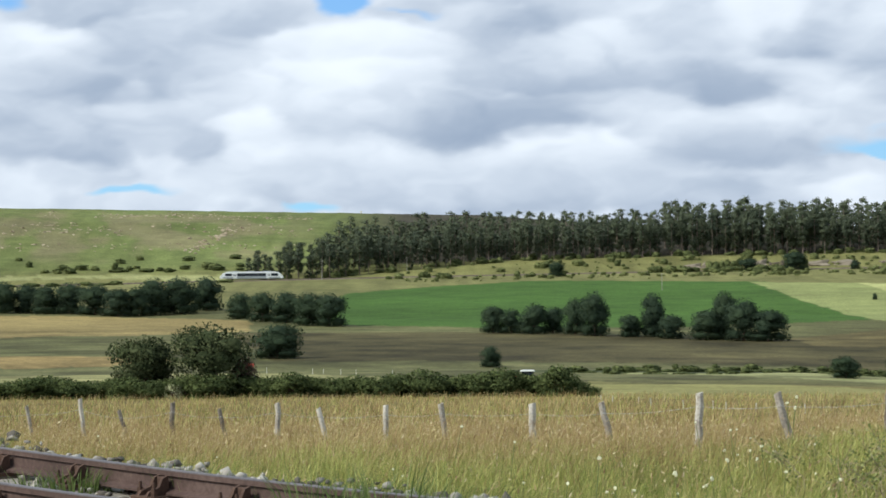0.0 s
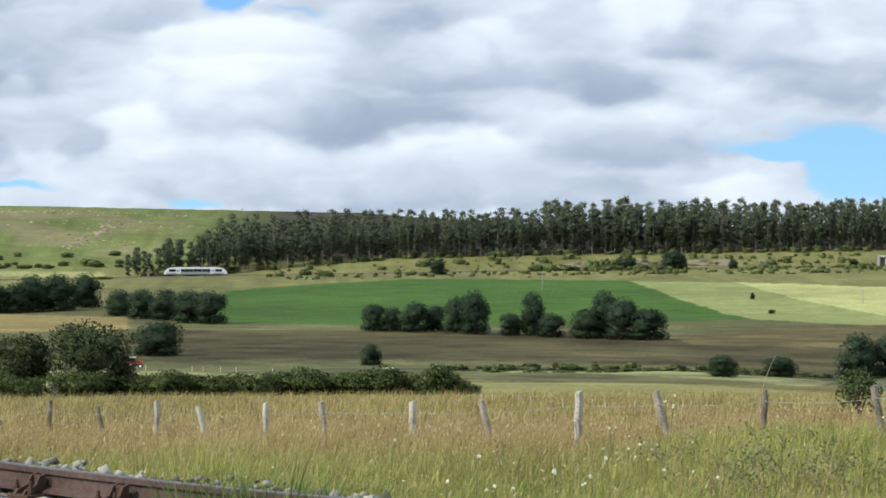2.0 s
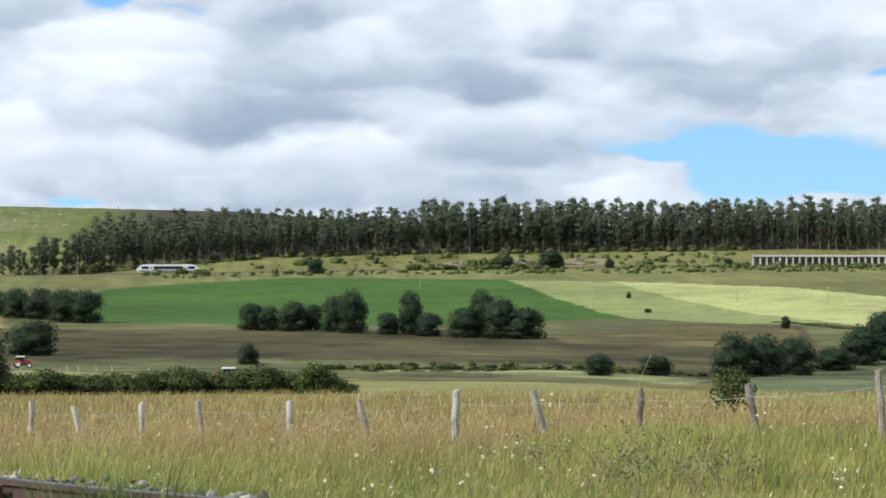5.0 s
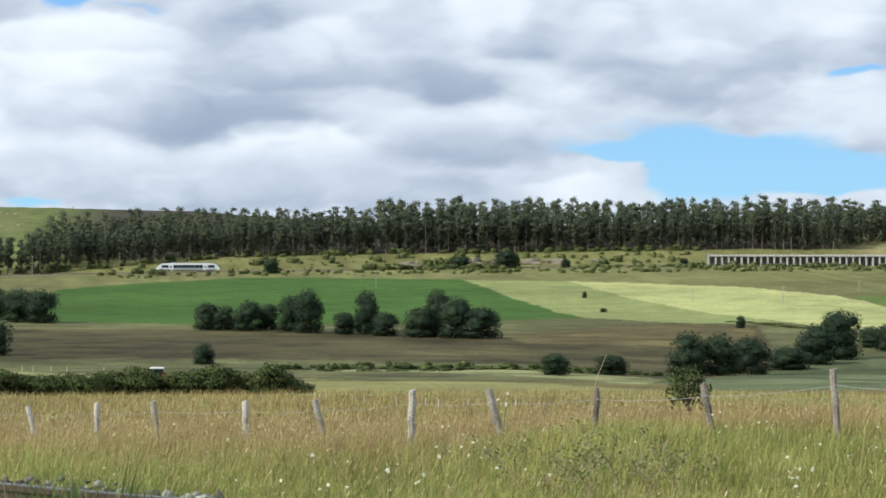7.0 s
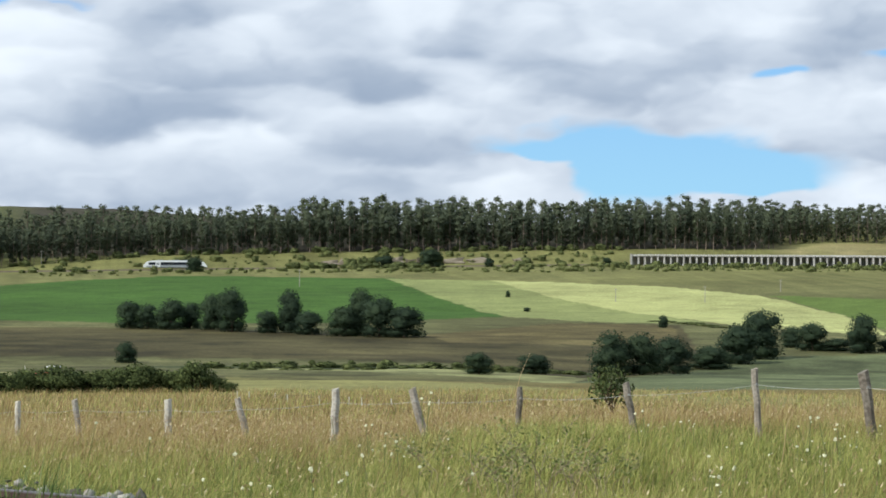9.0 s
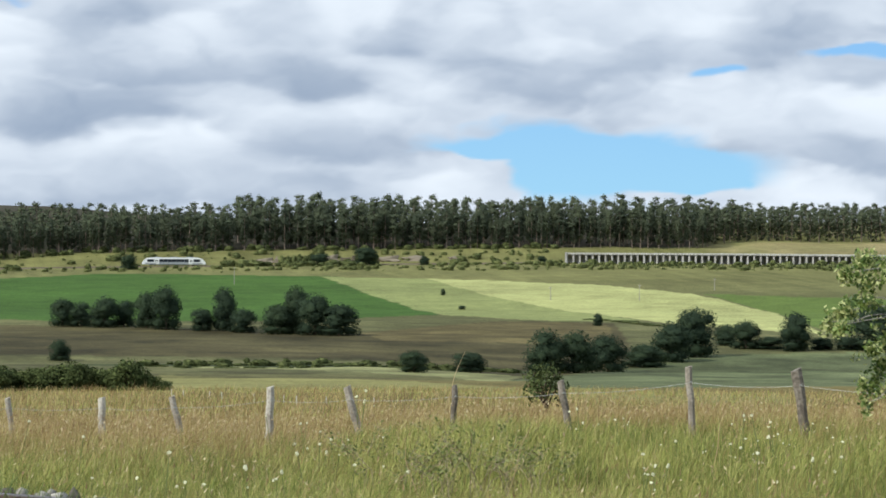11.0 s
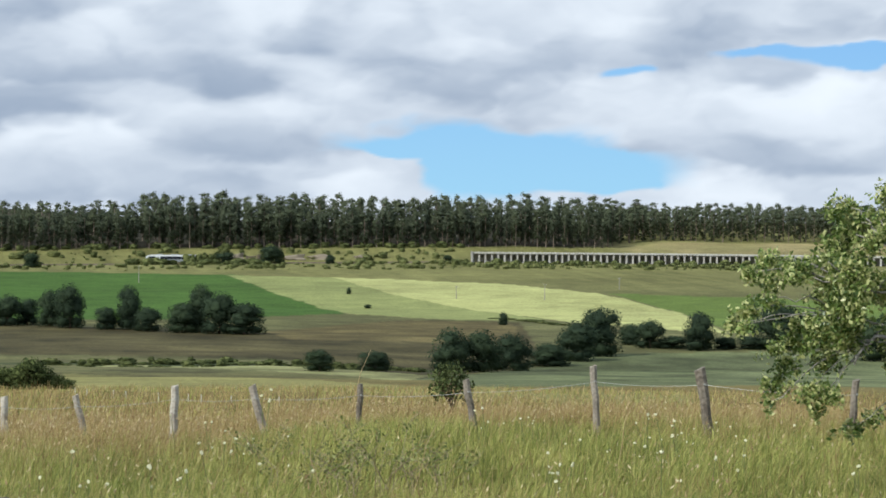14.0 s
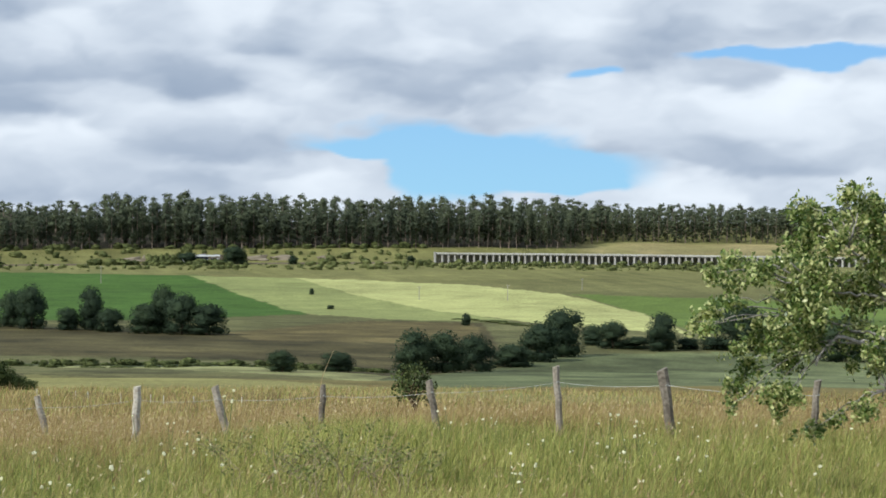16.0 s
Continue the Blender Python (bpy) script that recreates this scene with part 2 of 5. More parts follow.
def cover_colour(az, d):
    """Base colour of the land at a bearing and a distance, with the fields' painted cloud shade."""
    n1 = fbm(az * d * 0.004 + 3, d * 0.02, 21, 4)[..., None]
    col = np.empty(az.shape + (3,))
    col[:] = (0.108, 0.106, 0.044)
    near = np.clip((300 - d) / 130, 0, 1)[..., None]
    col = col * (1 - near) + np.array((0.165, 0.130, 0.045)) * near * (0.75 + 0.5 * n1)
    wobble = (fbm(az * 2.2, d * 0.02, 33, 3) - 0.5)
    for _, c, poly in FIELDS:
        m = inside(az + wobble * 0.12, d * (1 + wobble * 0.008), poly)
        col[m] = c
    # long mown and grazed streaks across the valley floor
    streak = fbm(az * 0.55 + 12, d * 0.085 + 4, 38, 4) - 0.5
    fine = fbm(az * 2.4 + 2, d * 0.22 + 8, 44, 3) - 0.5
    share = np.clip((d - 210) / 60, 0, 1) * np.clip((640 - d) / 40, 0, 1)
    col = col * (1 + share * (streak * 1.5 + fine * 0.55))[..., None]
    # rough pasture beside and above the line, and the bare plateau
    past = np.clip((d - 720) / 160, 0, 1)[..., None]
    lush = np.clip((d - 1040) / 40, 0, 1) * np.clip((1 - az) / 3, 0, 1) * (0.5 + 0.3 * fbm(az * 0.5 + 5, d * 0.006, 58, 2))
    bare = np.stack([0.165 - 0.050 * lush, 0.160 - 0.008 * lush, 0.058 - 0.014 * lush], -1) * (0.7 + 0.6 * n1)
    keep = np.zeros(az.shape, dtype=bool)
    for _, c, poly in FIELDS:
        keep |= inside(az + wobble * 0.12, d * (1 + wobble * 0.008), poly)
    past = past * (~keep)[..., None]
    col = col * (1 - past) + bare * past
    scree = np.clip(fbm(az * 1.1, d * 0.018, 55, 5) * 4.0 - 1.75, 0, 0.6) * np.clip((d - 1080) / 50, 0, 1) * np.clip((1325 - d) / 40, 0, 1) * np.clip((-3 - az) / 2, 0, 1)
    col = col * (1 - scree[..., None]) + np.array((0.215, 0.175, 0.10)) * scree[..., None]
    spoil = np.clip((d - 1030) / 20, 0, 1) * np.clip((1104 - d) / 6, 0, 1) * np.clip((az - 17.8) / 0.8, 0, 1) * np.clip(fbm(az * 0.8, d * 0.03, 66, 3) * 2 - 0.3, 0, 1)
    col = col * (1 - spoil[..., None]) + np.array((0.30, 0.25, 0.12)) * spoil[..., None]
    # darker brown ground under the pine wood
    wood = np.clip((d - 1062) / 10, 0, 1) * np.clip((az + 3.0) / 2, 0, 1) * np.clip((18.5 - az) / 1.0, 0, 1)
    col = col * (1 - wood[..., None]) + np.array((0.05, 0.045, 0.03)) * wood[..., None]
    return col


def build_ground():
    az = np.concatenate([np.arange(-13.5, 27.01, 0.1), np.arange(29, 346, 6.0)])
    d = np.concatenate([[0.4, 3, 6, 9], np.arange(11, 60, 0.8), np.arange(60, 300, 4.0), np.arange(300, 1000, 5.0), np.arange(1000, 1440, 6.0), np.geomspace(1440, 4900, 24)])
    a2, d2 = np.meshgrid(np.where(az > 180, az - 360, az), d, indexing="ij")
    z = ground(a2, d2)
    v = np.stack([d2 * np.sin(np.radians(a2)), d2 * np.cos(np.radians(a2)), z], -1).reshape(-1, 3)
    na, nd = len(az), len(d)
    i, j = np.meshgrid(np.arange(na), np.arange(nd - 1), indexing="ij")
    i2 = (i + 1) % na
    f = np.stack([i * nd + j, i * nd + j + 1, i2 * nd + j + 1, i2 * nd + j], -1).reshape(-1, 4)
    v = np.concatenate([v, [[0, 0, 0.0]]])
    hub = np.stack([np.arange(na) * nd, (np.arange(na) + 1) % na * nd, np.full(na, na * nd)], -1)
    me = mesh_of("ground", v, f[:, ::-1].tolist() + hub[:, ::-1].tolist(), cover_material("land"), smooth=True)
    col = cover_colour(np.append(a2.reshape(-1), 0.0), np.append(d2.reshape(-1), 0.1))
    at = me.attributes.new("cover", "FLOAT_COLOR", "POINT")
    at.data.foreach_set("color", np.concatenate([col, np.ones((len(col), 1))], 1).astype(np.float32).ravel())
    return tagged(new("ground", me), "rolling farmland of meadow, hay, crops and rough hillside pasture", "ground", kind="structure")


# ---- sky with its cloud deck ----
SKY_R = 4600.0
# bearing, height of the crisp edge, half width, depth (degrees), strength
# lit heads: crisp above, melting away below
HEADS = [(3.3, 3.0, 2.3, 0.75, 0.34), (-5.0, 3.5, 1.15, 0.6, 0.34), (-2.1, 5.8, 2.6, 0.95, 0.30), (-10.4, 5.65, 1.7, 0.65, 0.30), (4.3, 5.9, 1.2, 0.7, 0.22), (8.4, 6.6, 1.1, 1.0, 0.34), (-8.0, 4.3, 0.6, 0.45, 0.22),
         (-5.5, 4.4, 1.5, 0.6, 0.18), (7.6, 3.55, 1.9, 0.6, 0.18), (-2.7, 2.6, 3.0, 0.5, 0.16), (-1.5, 4.9, 2.0, 0.9, 0.18), (13.6, 5.2, 1.0, 0.45, 0.16)]
FAR_HEADS = [(11.3, 6.2, 0.7, 0.6, 0.22), (23.6, 4.3, 2.2, 0.9, 0.34), (20.8, 3.9, 2.0, 0.6, 0.18), (16.9, 2.95, 1.3, 0.5, 0.16), (15.0, 4.2, 1.0, 0.7, 0.12), (19.5, 1.85, 1.5, 0.5, 0.16), (17.6, 5.9, 1.0, 0.6, 0.12),
             (0.5, 1.9, 2.6, 0.4, 0.08), (10.3, 1.7, 1.6, 0.5, 0.20)]
# grey bases: crisp below, melting away above
BASES = [(1.2, 2.72, 3.3, 1.0, 0.34), (7.4, 3.8, 1.6, 0.7, 0.30), (3.2, 4.05, 3.0, 0.9, 0.18), (-8.2, 3.85, 2.7, 0.95, 0.28), (-9.6, 2.25, 2.5, 1.0, 0.26), (-6.3, 2.25, 0.75, 0.75, 0.26), (0.5, 0.9, 5.2, 1.1, 0.24),
         (-9.7, 5.75, 2.0, 0.5, 0.16), (-4.7, 5.7, 1.1, 0.5, 0.16), (2.4, 5.6, 1.3, 0.55, 0.18), (9.1, 4.9, 1.2, 0.75, 0.30), (8.3, 2.05, 2.5, 0.9, 0.26)]
FAR_BASES = [(13.3, 3.75, 2.6, 1.0, 0.17), (14.5, 4.4, 4.4, 0.7, 0.15), (19.3, 4.9, 1.5, 0.8, 0.20), (13.0, 2.95, 2.6, 0.6, 0.17), (17.5, 2.3, 1.5, 0.5, 0.14), (18.4, 4.5, 1.6, 0.7, 0.15), (21.4, 4.0, 1.5, 0.7, 0.22),
             (22.6, 1.8, 2.9, 1.05, 0.26), (22.5, 5.2, 3.0, 0.7, 0.14), (7.5, 0.9, 3.0, 0.8, 0.18)]
# blue gaps and the puffs that float in them: bearing, height, half width, half height, strength
GAPS = [(14.4, 1.95, 3.9, 0.98, 1.5), (12.4, 2.3, 2.0, 0.5, 0.9), (17.2, 1.95, 1.6, 0.4, 0.7), (-8.2, 1.42, 1.3, 0.2, 0.85), (-3.8, 1.12, 1.2, 0.18, 0.9), (-2.65, 6.4, 0.8, 0.45, 1.2), (-0.9, 6.1, 0.9, 0.13, 0.6), (-11.4, 6.4, 0.7, 0.4, 0.7),
        (23.6, 4.78, 1.9, 0.27, 1.1), (21.4, 4.92, 1.5, 0.13, 0.8), (17.6, 4.5, 0.75, 0.14, 0.7)]
PUFFS = [(11.5, 2.0, 1.25, 0.33, 1.25), (10.4, 1.4, 1.7, 0.45, 1.6), (-6.2, 1.16, 1.6, 0.17, 1.2), (17.4, 1.18, 1.9, 0.17, 0.9)]


def build_sky():
    az = np.concatenate([np.arange(-40, -14, 1.0), np.arange(-14, 28, 0.06), np.arange(28, 56, 1.0)])
    el = np.concatenate([[-3, -1, 0], np.arange(0.4, 8.2, 0.05), np.arange(8.5, 16, 0.5)])
    a, e = np.meshgrid(az, el, indexing="ij")

    def billow(x, y, seed):
        total, amp, norm = 0.0, 1.0, 0.0
        for k in range(5):
            total = total + amp * np.abs(2 * value_noise(x * 2 ** k + 7.1 * k, y * 2 ** k + 3.3 * k, seed + k) - 1)
            norm += amp
            amp *= 0.42
        return total / norm

    wx = fbm(a * 0.6, e * 1.4, 71, 4, 0.45) - 0.5
    wy = fbm(a * 0.6 + 50, e * 1.4 + 9, 81, 4, 0.45) - 0.5
    curl = billow(a * 0.55 + 14 + wx, e * 1.15 + 21, 111) - 0.4
    a1, e1 = a + wx * 1.3, e + wy * 0.55 + curl * 0.30

    def edged(table, way):
        total = 0.0
        for x, y, w, h, k in table:
            u = (a1 - x) / w
            depth = (e1 - (y - way * 0.22 * u * u * h)) * -way
            total = total + k * np.exp(-u ** 4 * 0.8 - u * u * 0.35) / (1 + np.exp(np.clip(-depth / 0.075, -40, 40))) * np.exp(-np.maximum(depth, 0) / h)
        return total

    def blobs(table):
        return sum(k * np.exp(-(((a1 - x) / w) ** 2 + ((e1 - y) / h) ** 2)) for x, y, w, h, k in table)

    soft = fbm(a * 0.3 + 7, e * 0.9 + 3, 91, 4, 0.5)
    puffy = fbm(a * 0.7 + 2 + wx * 2.0, e * 1.5 + 31 + wy * 2.0, 101, 5, 0.42)
    lit = 0.69 + (soft - 0.5) * 0.22 + (puffy - 0.5) * 0.30 - curl * 0.10
    lit = lit + 1.35 * (edged(HEADS, 1) + edged(FAR_HEADS, 1)) - 1.35 * (edged(BASES, -1) + edged(FAR_BASES, -1))
    lit = 0.26 + 0.76 / (1 + np.exp(-(lit - 0.63) * 6.2))
    gap = np.clip((blobs(GAPS) - 1.2 * blobs(PUFFS) + (puffy - 0.5) * 0.5 - curl * 0.15 - 0.30) * 2.3, 0, 1)
    gap = gap * gap * (3 - 2 * gap)
    t = np.clip((lit - 0.26) / 0.74, 0, 1)[..., None]
    grey, white = np.array((0.245, 0.305, 0.420)), np.array((0.845, 0.865, 0.925))
    cloud = grey * (1 - t) + white * t
    h = np.clip(e / 7, 0, 1)[..., None]
    blue = np.array((0.365, 0.62, 0.80)) * (1 - h) + np.array((0.22, 0.43, 0.78)) * h
    g = gap[..., None]
    col = cloud * (1 - g) + blue * g
    r = np.radians(a)
    v = np.stack([SKY_R * np.sin(r), SKY_R * np.cos(r), EYE + SKY_R * np.tan(np.radians(e))], -1).reshape(-1, 3)
    na, ne = a.shape
    i, j = np.meshgrid(np.arange(na - 1), np.arange(ne - 1), indexing="ij")
    f = np.stack([i * ne + j, i * ne + j + 1, (i + 1) * ne + j + 1, (i + 1) * ne + j], -1).reshape(-1, 4)
    m = bpy.data.materials.new("cloud_sky")
    m.use_nodes = True
    n, l = m.node_tree.nodes, m.node_tree.links
    n.remove(n["Principled BSDF"])
    em, at = n.new("ShaderNodeEmission"), n.new("ShaderNodeAttribute")
    at.attribute_name = "sky_colour"
    l.new(at.outputs["Color"], em.inputs[0])
    l.new(em.outputs[0], n["Material Output"].inputs[0])
    me = mesh_of("cloud_backdrop", v, f, m, smooth=True)
    ca = me.attributes.new("sky_colour", "FLOAT_COLOR", "POINT")
    ca.data.foreach_set("color", np.concatenate([col.reshape(-1, 3), np.ones((na * ne, 1))], 1).astype(np.float32).ravel())
    return tagged(new("cloud_backdrop", me), "broken grey and white cloud deck with blue gaps", "sky", kind="structure")


build_ground()
sky_deck = build_sky()


# ---- trees ----
def scatter_blobs(blobs, n):
    """Points on and just inside the shells of several ellipsoids (x, y, z, rx, ry, rz), and the ways they face."""
    w = np.array([b[3] * b[5] for b in blobs])
    pick = rng.choice(len(blobs), n, p=w / w.sum())
    b = np.array(blobs)[pick]
    u = rng.normal(size=(n, 3))
    u /= np.linalg.norm(u, axis=1)[:, None]
    return b[:, :3] + u * b[:, 3:] * (rng.random((n, 1)) ** 0.35 * 0.95 + 0.1), u / b[:, 3:] * b[:, 5:]


def lump(c, r, seed, level=2):
    """A knobbly inner mass of foliage."""
    bm = bmesh.new()
    bmesh.ops.create_icosphere(bm, subdivisions=level, radius=1)
    vs, fs = [], []
    for v in bm.verts:
        k = 0.78 + 0.3 * noise.noise(v.co * 2.2 + Vector((seed, 0, 0)))
        vs.append((c[0] + v.co.x * r[0] * k, c[1] + v.co.y * r[1] * k, c[2] + v.co.z * r[2] * k))
    fs = [tuple(v.index for v in f.verts) for f in bm.faces]
    bm.free()
    return vs, fs


def leafy_mass(name, blobs, n, leaf, mat, seed, core, level=2, flat=0.0, heart=(0, 0, 5)):
    """Foliage as knobbly cores under a skin of small leaves, all facing out of their clump."""
    pieces, facing = [], []
    for i, b in enumerate(blobs if core else ()):
        v, f = lump(b[:3], [q * core for q in b[3:]], seed + i, level)
        pieces.append((v, f))
        facing.append((np.array(v) - np.array(b[:3])) / np.array(b[3:]))
    p, u = scatter_blobs(blobs, n)
    keep = p[:, 2] > 0.0
    p, u = p[keep], u[keep]
    pieces.append(cards(p, leaf * (0.5 + 0.9 * rng.random(len(p))), flat, 1.6, u))
    facing.append(np.repeat(u + 0.8 * rng.normal(size=u.shape), 4, axis=0))
    v, f = joined(pieces)
    facing = np.concatenate(facing)
    facing /= np.linalg.norm(facing, axis=1)[:, None] + 1e-9
    whole = np.array(v) - np.array(heart)
    whole /= np.linalg.norm(whole, axis=1)[:, None] + 1e-9
    return mesh_of(name, v, f, mat, normals=facing + 1.1 * whole + np.array((0, 0, 0.25)))


def broad_tree(h, w, seed, n=900, leaf=0.42, mat=None, lobes=6, core=1.0, low=0.0):
    """Crown and trunk meshes of a broad tree h tall and w wide, leafy to the ground unless low is raised."""
    r = random.Random(seed)
    blobs = []
    for k in range(lobes):
        a = 2 * math.pi * k / lobes + r.random()
        zz = h * (low + (1 - low) * (0.25 + 0.5 * r.random()))
        rr = w * (0.19 + 0.07 * r.random())
        reach = w * r.uniform(0.19, 0.27)
        blobs.append((math.cos(a) * reach, math.sin(a) * reach, zz, rr, rr, h * (0.14 + 0.08 * r.random())))
    blobs.append((0, 0, h * (0.48 + 0.2 * low), w * 0.42, w * 0.42, h * (0.43 - 0.25 * low)))
    blobs.append((r.uniform(-0.08, 0.08) * w, 0, h * 0.76, w * 0.29, w * 0.29, h * 0.22))
    if low < 0.1:
        for k in range(5):
            a = 1.26 * k + r.random()
            blobs.append((math.cos(a) * w * 0.25, math.sin(a) * w * 0.25, h * 0.13, w * 0.24, w * 0.24, h * 0.17))
    crown = leafy_mass("crown", blobs, n, leaf, mat or M_LEAF_DARK, seed, core, heart=(0, 0, h * 0.45))
    limbs = [tube([(0, 0, -0.5), (0.04 * w, 0.02 * w, h * 0.28), (0.0, 0, h * 0.7)], [w * 0.035, w * 0.026, w * 0.008])]
    for b in blobs[:lobes]:
        limbs.append(tube([(0.02 * w, 0, h * (0.12 + 0.2 * low + 0.1 * r.random())), (b[0] * 0.5, b[1] * 0.5, b[2] * 0.75), b[:3]], [w * 0.017, w * 0.011, w * 0.004], 5))
    trunk = mesh_of("trunk", *joined(limbs), M_BARK)
    return crown, trunk


def pine_blobs(h, r, bare):
    """Ragged masses of a Scots pine: broad up to a rounded head."""
    blobs = []
    z = h * bare
    while z < h * 0.86:
        k = (z / h - bare) / (1 - bare)
        rad = h * 0.145 * (0.72 + 0.5 * k - 0.62 * k ** 3) * (0.65 + 0.6 * r.random())
        for _ in range(2):
            a = r.random() * 6.28
            blobs.append((math.cos(a) * rad * 0.6, math.sin(a) * rad * 0.6, z + r.uniform(-0.03, 0.05) * h, rad * 0.68, rad * 0.68, h * r.uniform(0.045, 0.08)))
        z += h * 0.08
    for _ in range(2):
        blobs.append((r.uniform(-0.035, 0.035) * h, r.uniform(-0.03, 0.03) * h, h * r.uniform(0.87, 0.93), h * 0.075, h * 0.075, h * 0.065))
    return blobs


def pine_tree(h, seed, bare=0.3, needles=2200):
    """Scots pine: bare grey lower stem with dead snags, ragged rounded crown."""
    r = random.Random(seed)
    blobs = pine_blobs(h, r, bare)
    crown = leafy_mass("crown", blobs, needles, 0.28 if needles > 800 else 0.42, M_NEEDLE, seed * 3, 0.6, 1, 0.0, (0, 0, h * 0.6))
    limbs = [tube([(0, 0, -0.8), (0.01 * h, 0, h * 0.5), (0, 0, h * 0.95)], [0.24, 0.17, 0.05])]
    for k in range(7):
        a, zz = r.random() * 6.28, h * (0.10 + 0.06 * k)
        limbs.append(tube([(0, 0, zz), (math.cos(a) * h * 0.08, math.sin(a) * h * 0.08, zz + 0.3)], [0.05, 0.02], 4))
    return crown, mesh_of("trunk", *joined(limbs), M_PINE_BARK)


def plant_tree(meshes, name, at, label, category="tree", scale=(1, 1, 1), turn=0.0, group=""):
    t = thing(name, label, category, group)
    t.matrix_basis = Matrix.LocRotScale(at, Euler((0, 0, turn)), scale)
    child("crown", meshes[0], t)
    child("trunk", meshes[1], t)
    return t


BROAD = [broad_tree(10, 8, 100 + i, 5200, 0.24, lobes=9 + i % 3, core=0.7) for i in range(6)]
PINES = [pine_tree(18, 200 + i, 0.12 + 0.08 * (i % 3)) for i in range(7)]
DEEP_PINES = [pine_tree(18, 220 + i, 0.06 + 0.08 * (i % 3), 480) for i in range(7)]

# bearing, distance, height, width of the broad trees in the valley
TREE_ROWS = [
    ("field-edge trees", "dark green broad tree in a field-edge belt", [(-11.3, 744, 10.5, 9), (-10.7, 746, 9.9, 9), (-10.2, 738, 9.7, 9), (-9.6, 736, 10.6, 10), (-9.0, 726, 10.2, 10), (-8.4, 718, 9.2, 10),
     (-7.9, 718, 9.6, 8.4), (-7.45, 724, 12.3, 10), (-6.8, 726, 12.3, 11), (-6.15, 744, 11.6, 10.5), (-11.9, 746, 10.4, 9), (-12.6, 746, 10.8, 9)]),
    ("corner clump", "dark green broad tree in a clump beside the green crop", [(-5.27, 692, 8.3, 8.6), (-4.7, 666, 9.4, 8.2), (-4.1, 656, 9.6, 9), (-3.5, 638, 9.8, 9), (-2.95, 630, 9.7, 8.8)]),
    ("hedgerow trees", "dark green broad tree in a row below the green crop", [(1.29, 582, 7.3, 6.4), (1.76, 580, 6.5, 6.0), (2.35, 574, 8.2, 7.2), (2.86, 578, 7.0, 5.6), (3.42, 568, 9.6, 6.0), (3.92, 558, 11.3, 7.2),
     (4.84, 554, 5.8, 5.2), (5.42, 554, 11.2, 6.2), (5.9, 546, 6.2, 6.4), (6.87, 538, 7.6, 8.4), (7.26, 540, 12.1, 5.8), (7.74, 530, 10.2, 7.4), (8.38, 528, 7.7, 9.6)]),
    ("stream trees", "dark green broad tree along the stream", [(13.79, 364, 7.4, 6.6), (14.6, 367, 7.2, 6.2), (15.37, 396, 7.0, 6.4), (16.3, 420, 4.6, 7.5), (17.02, 438, 8.0, 7.4), (17.61, 456, 10.3, 8), (18.4, 500, 4.9, 5),
     (18.9, 486, 6.4, 6.4), (20.16, 478, 8.6, 6.4), (20.85, 484, 2.8, 5), (21.5, 486, 3.0, 6), (22.2, 488, 10.4, 11), (24.9, 452, 9.3, 11), (19.5, 486, 2.8, 7)]),
    ("", "rounded dark green tree standing alone in the meadow", [(-4.3, 450, 7.3, 9.4), (1.23, 406, 4.0, 3.8)]),
    ("pasture trees", "small dark tree in the open pasture", [(10.34, 313, 3.2, 3.9), (11.77, 332, 3.1, 4.6), (15.11, 594, 3.5, 2.6), (11.58, 704, 1.3, 2.3), (11.09, 768, 2.4, 1.6), (2.95, 968, 6.8, 6.4), (7.89, 1000, 5.9, 8.7), (9.07, 1000, 8.4, 11), (10.6, 994, 4.3, 4.2), (13.66, 1016, 3.6, 4.2)]),
]
k = 0
for group, label, rows in TREE_ROWS:
    for az, d, h, w in rows:
        k += 1
        plant_tree(BROAD[k % 6], "broad_tree", on_ground(az, d), label, scale=(w / 6.3, w / 6.3, h / 9.7), turn=k * 1.3, group=group)


def wood_height(az):
    """How tall the wood stands along its edge, as a share of 18 m."""
    return float(np.interp(az, [-5.2, -4.5, -4.0, -3.0, 1, 5.2, 5.8, 6.6, 7.0, 7.5, 8.5, 12, 17, 18.3], [0.72, 0.78, 0.85, 0.95, 1.02, 1.0, 1.22, 1.25, 1.0, 1.25, 1.22, 1.12, 1.12, 1.0]))


def wood_edge(az):
    return 1020 + 42 * min(1, max(0, (az + 4.0) / 6.0))


def build_pines():
    """Front ranks of the pine wood as single trees; the ranks behind are one mass."""
    r = random.Random(4)
    spots = []
    for rank, (depth, step) in enumerate(((0, 0.25), (9, 0.26), (20, 0.27))):
        az = -5.0 + 0.1 * rank
        while az < 18.0 and len(spots) < 292:
            if not -4.5 < az < -4.25:
                spots.append((az + r.uniform(-0.06, 0.06), wood_edge(az) + depth + r.uniform(-2, 4)))
            az += step * r.uniform(0.7, 1.3)
    for i, (az, d) in enumerate(spots):
        h = r.uniform(0.8, 1.08) * (0.94 + 0.16 * math.sin(az * 5.1) * math.sin(az * 2.3 + 1)) * wood_height(az)
        wd = h * r.uniform(0.85, 1.2) * (1.2 if az < -3.2 else 1.0)
        plant_tree(PINES[i % 7], "pine_tree", on_ground(az, d), "tall dark Scots pine at the edge of the hillside wood", scale=(wd, wd, h), turn=r.random() * 6.28, group="pine wood edge")


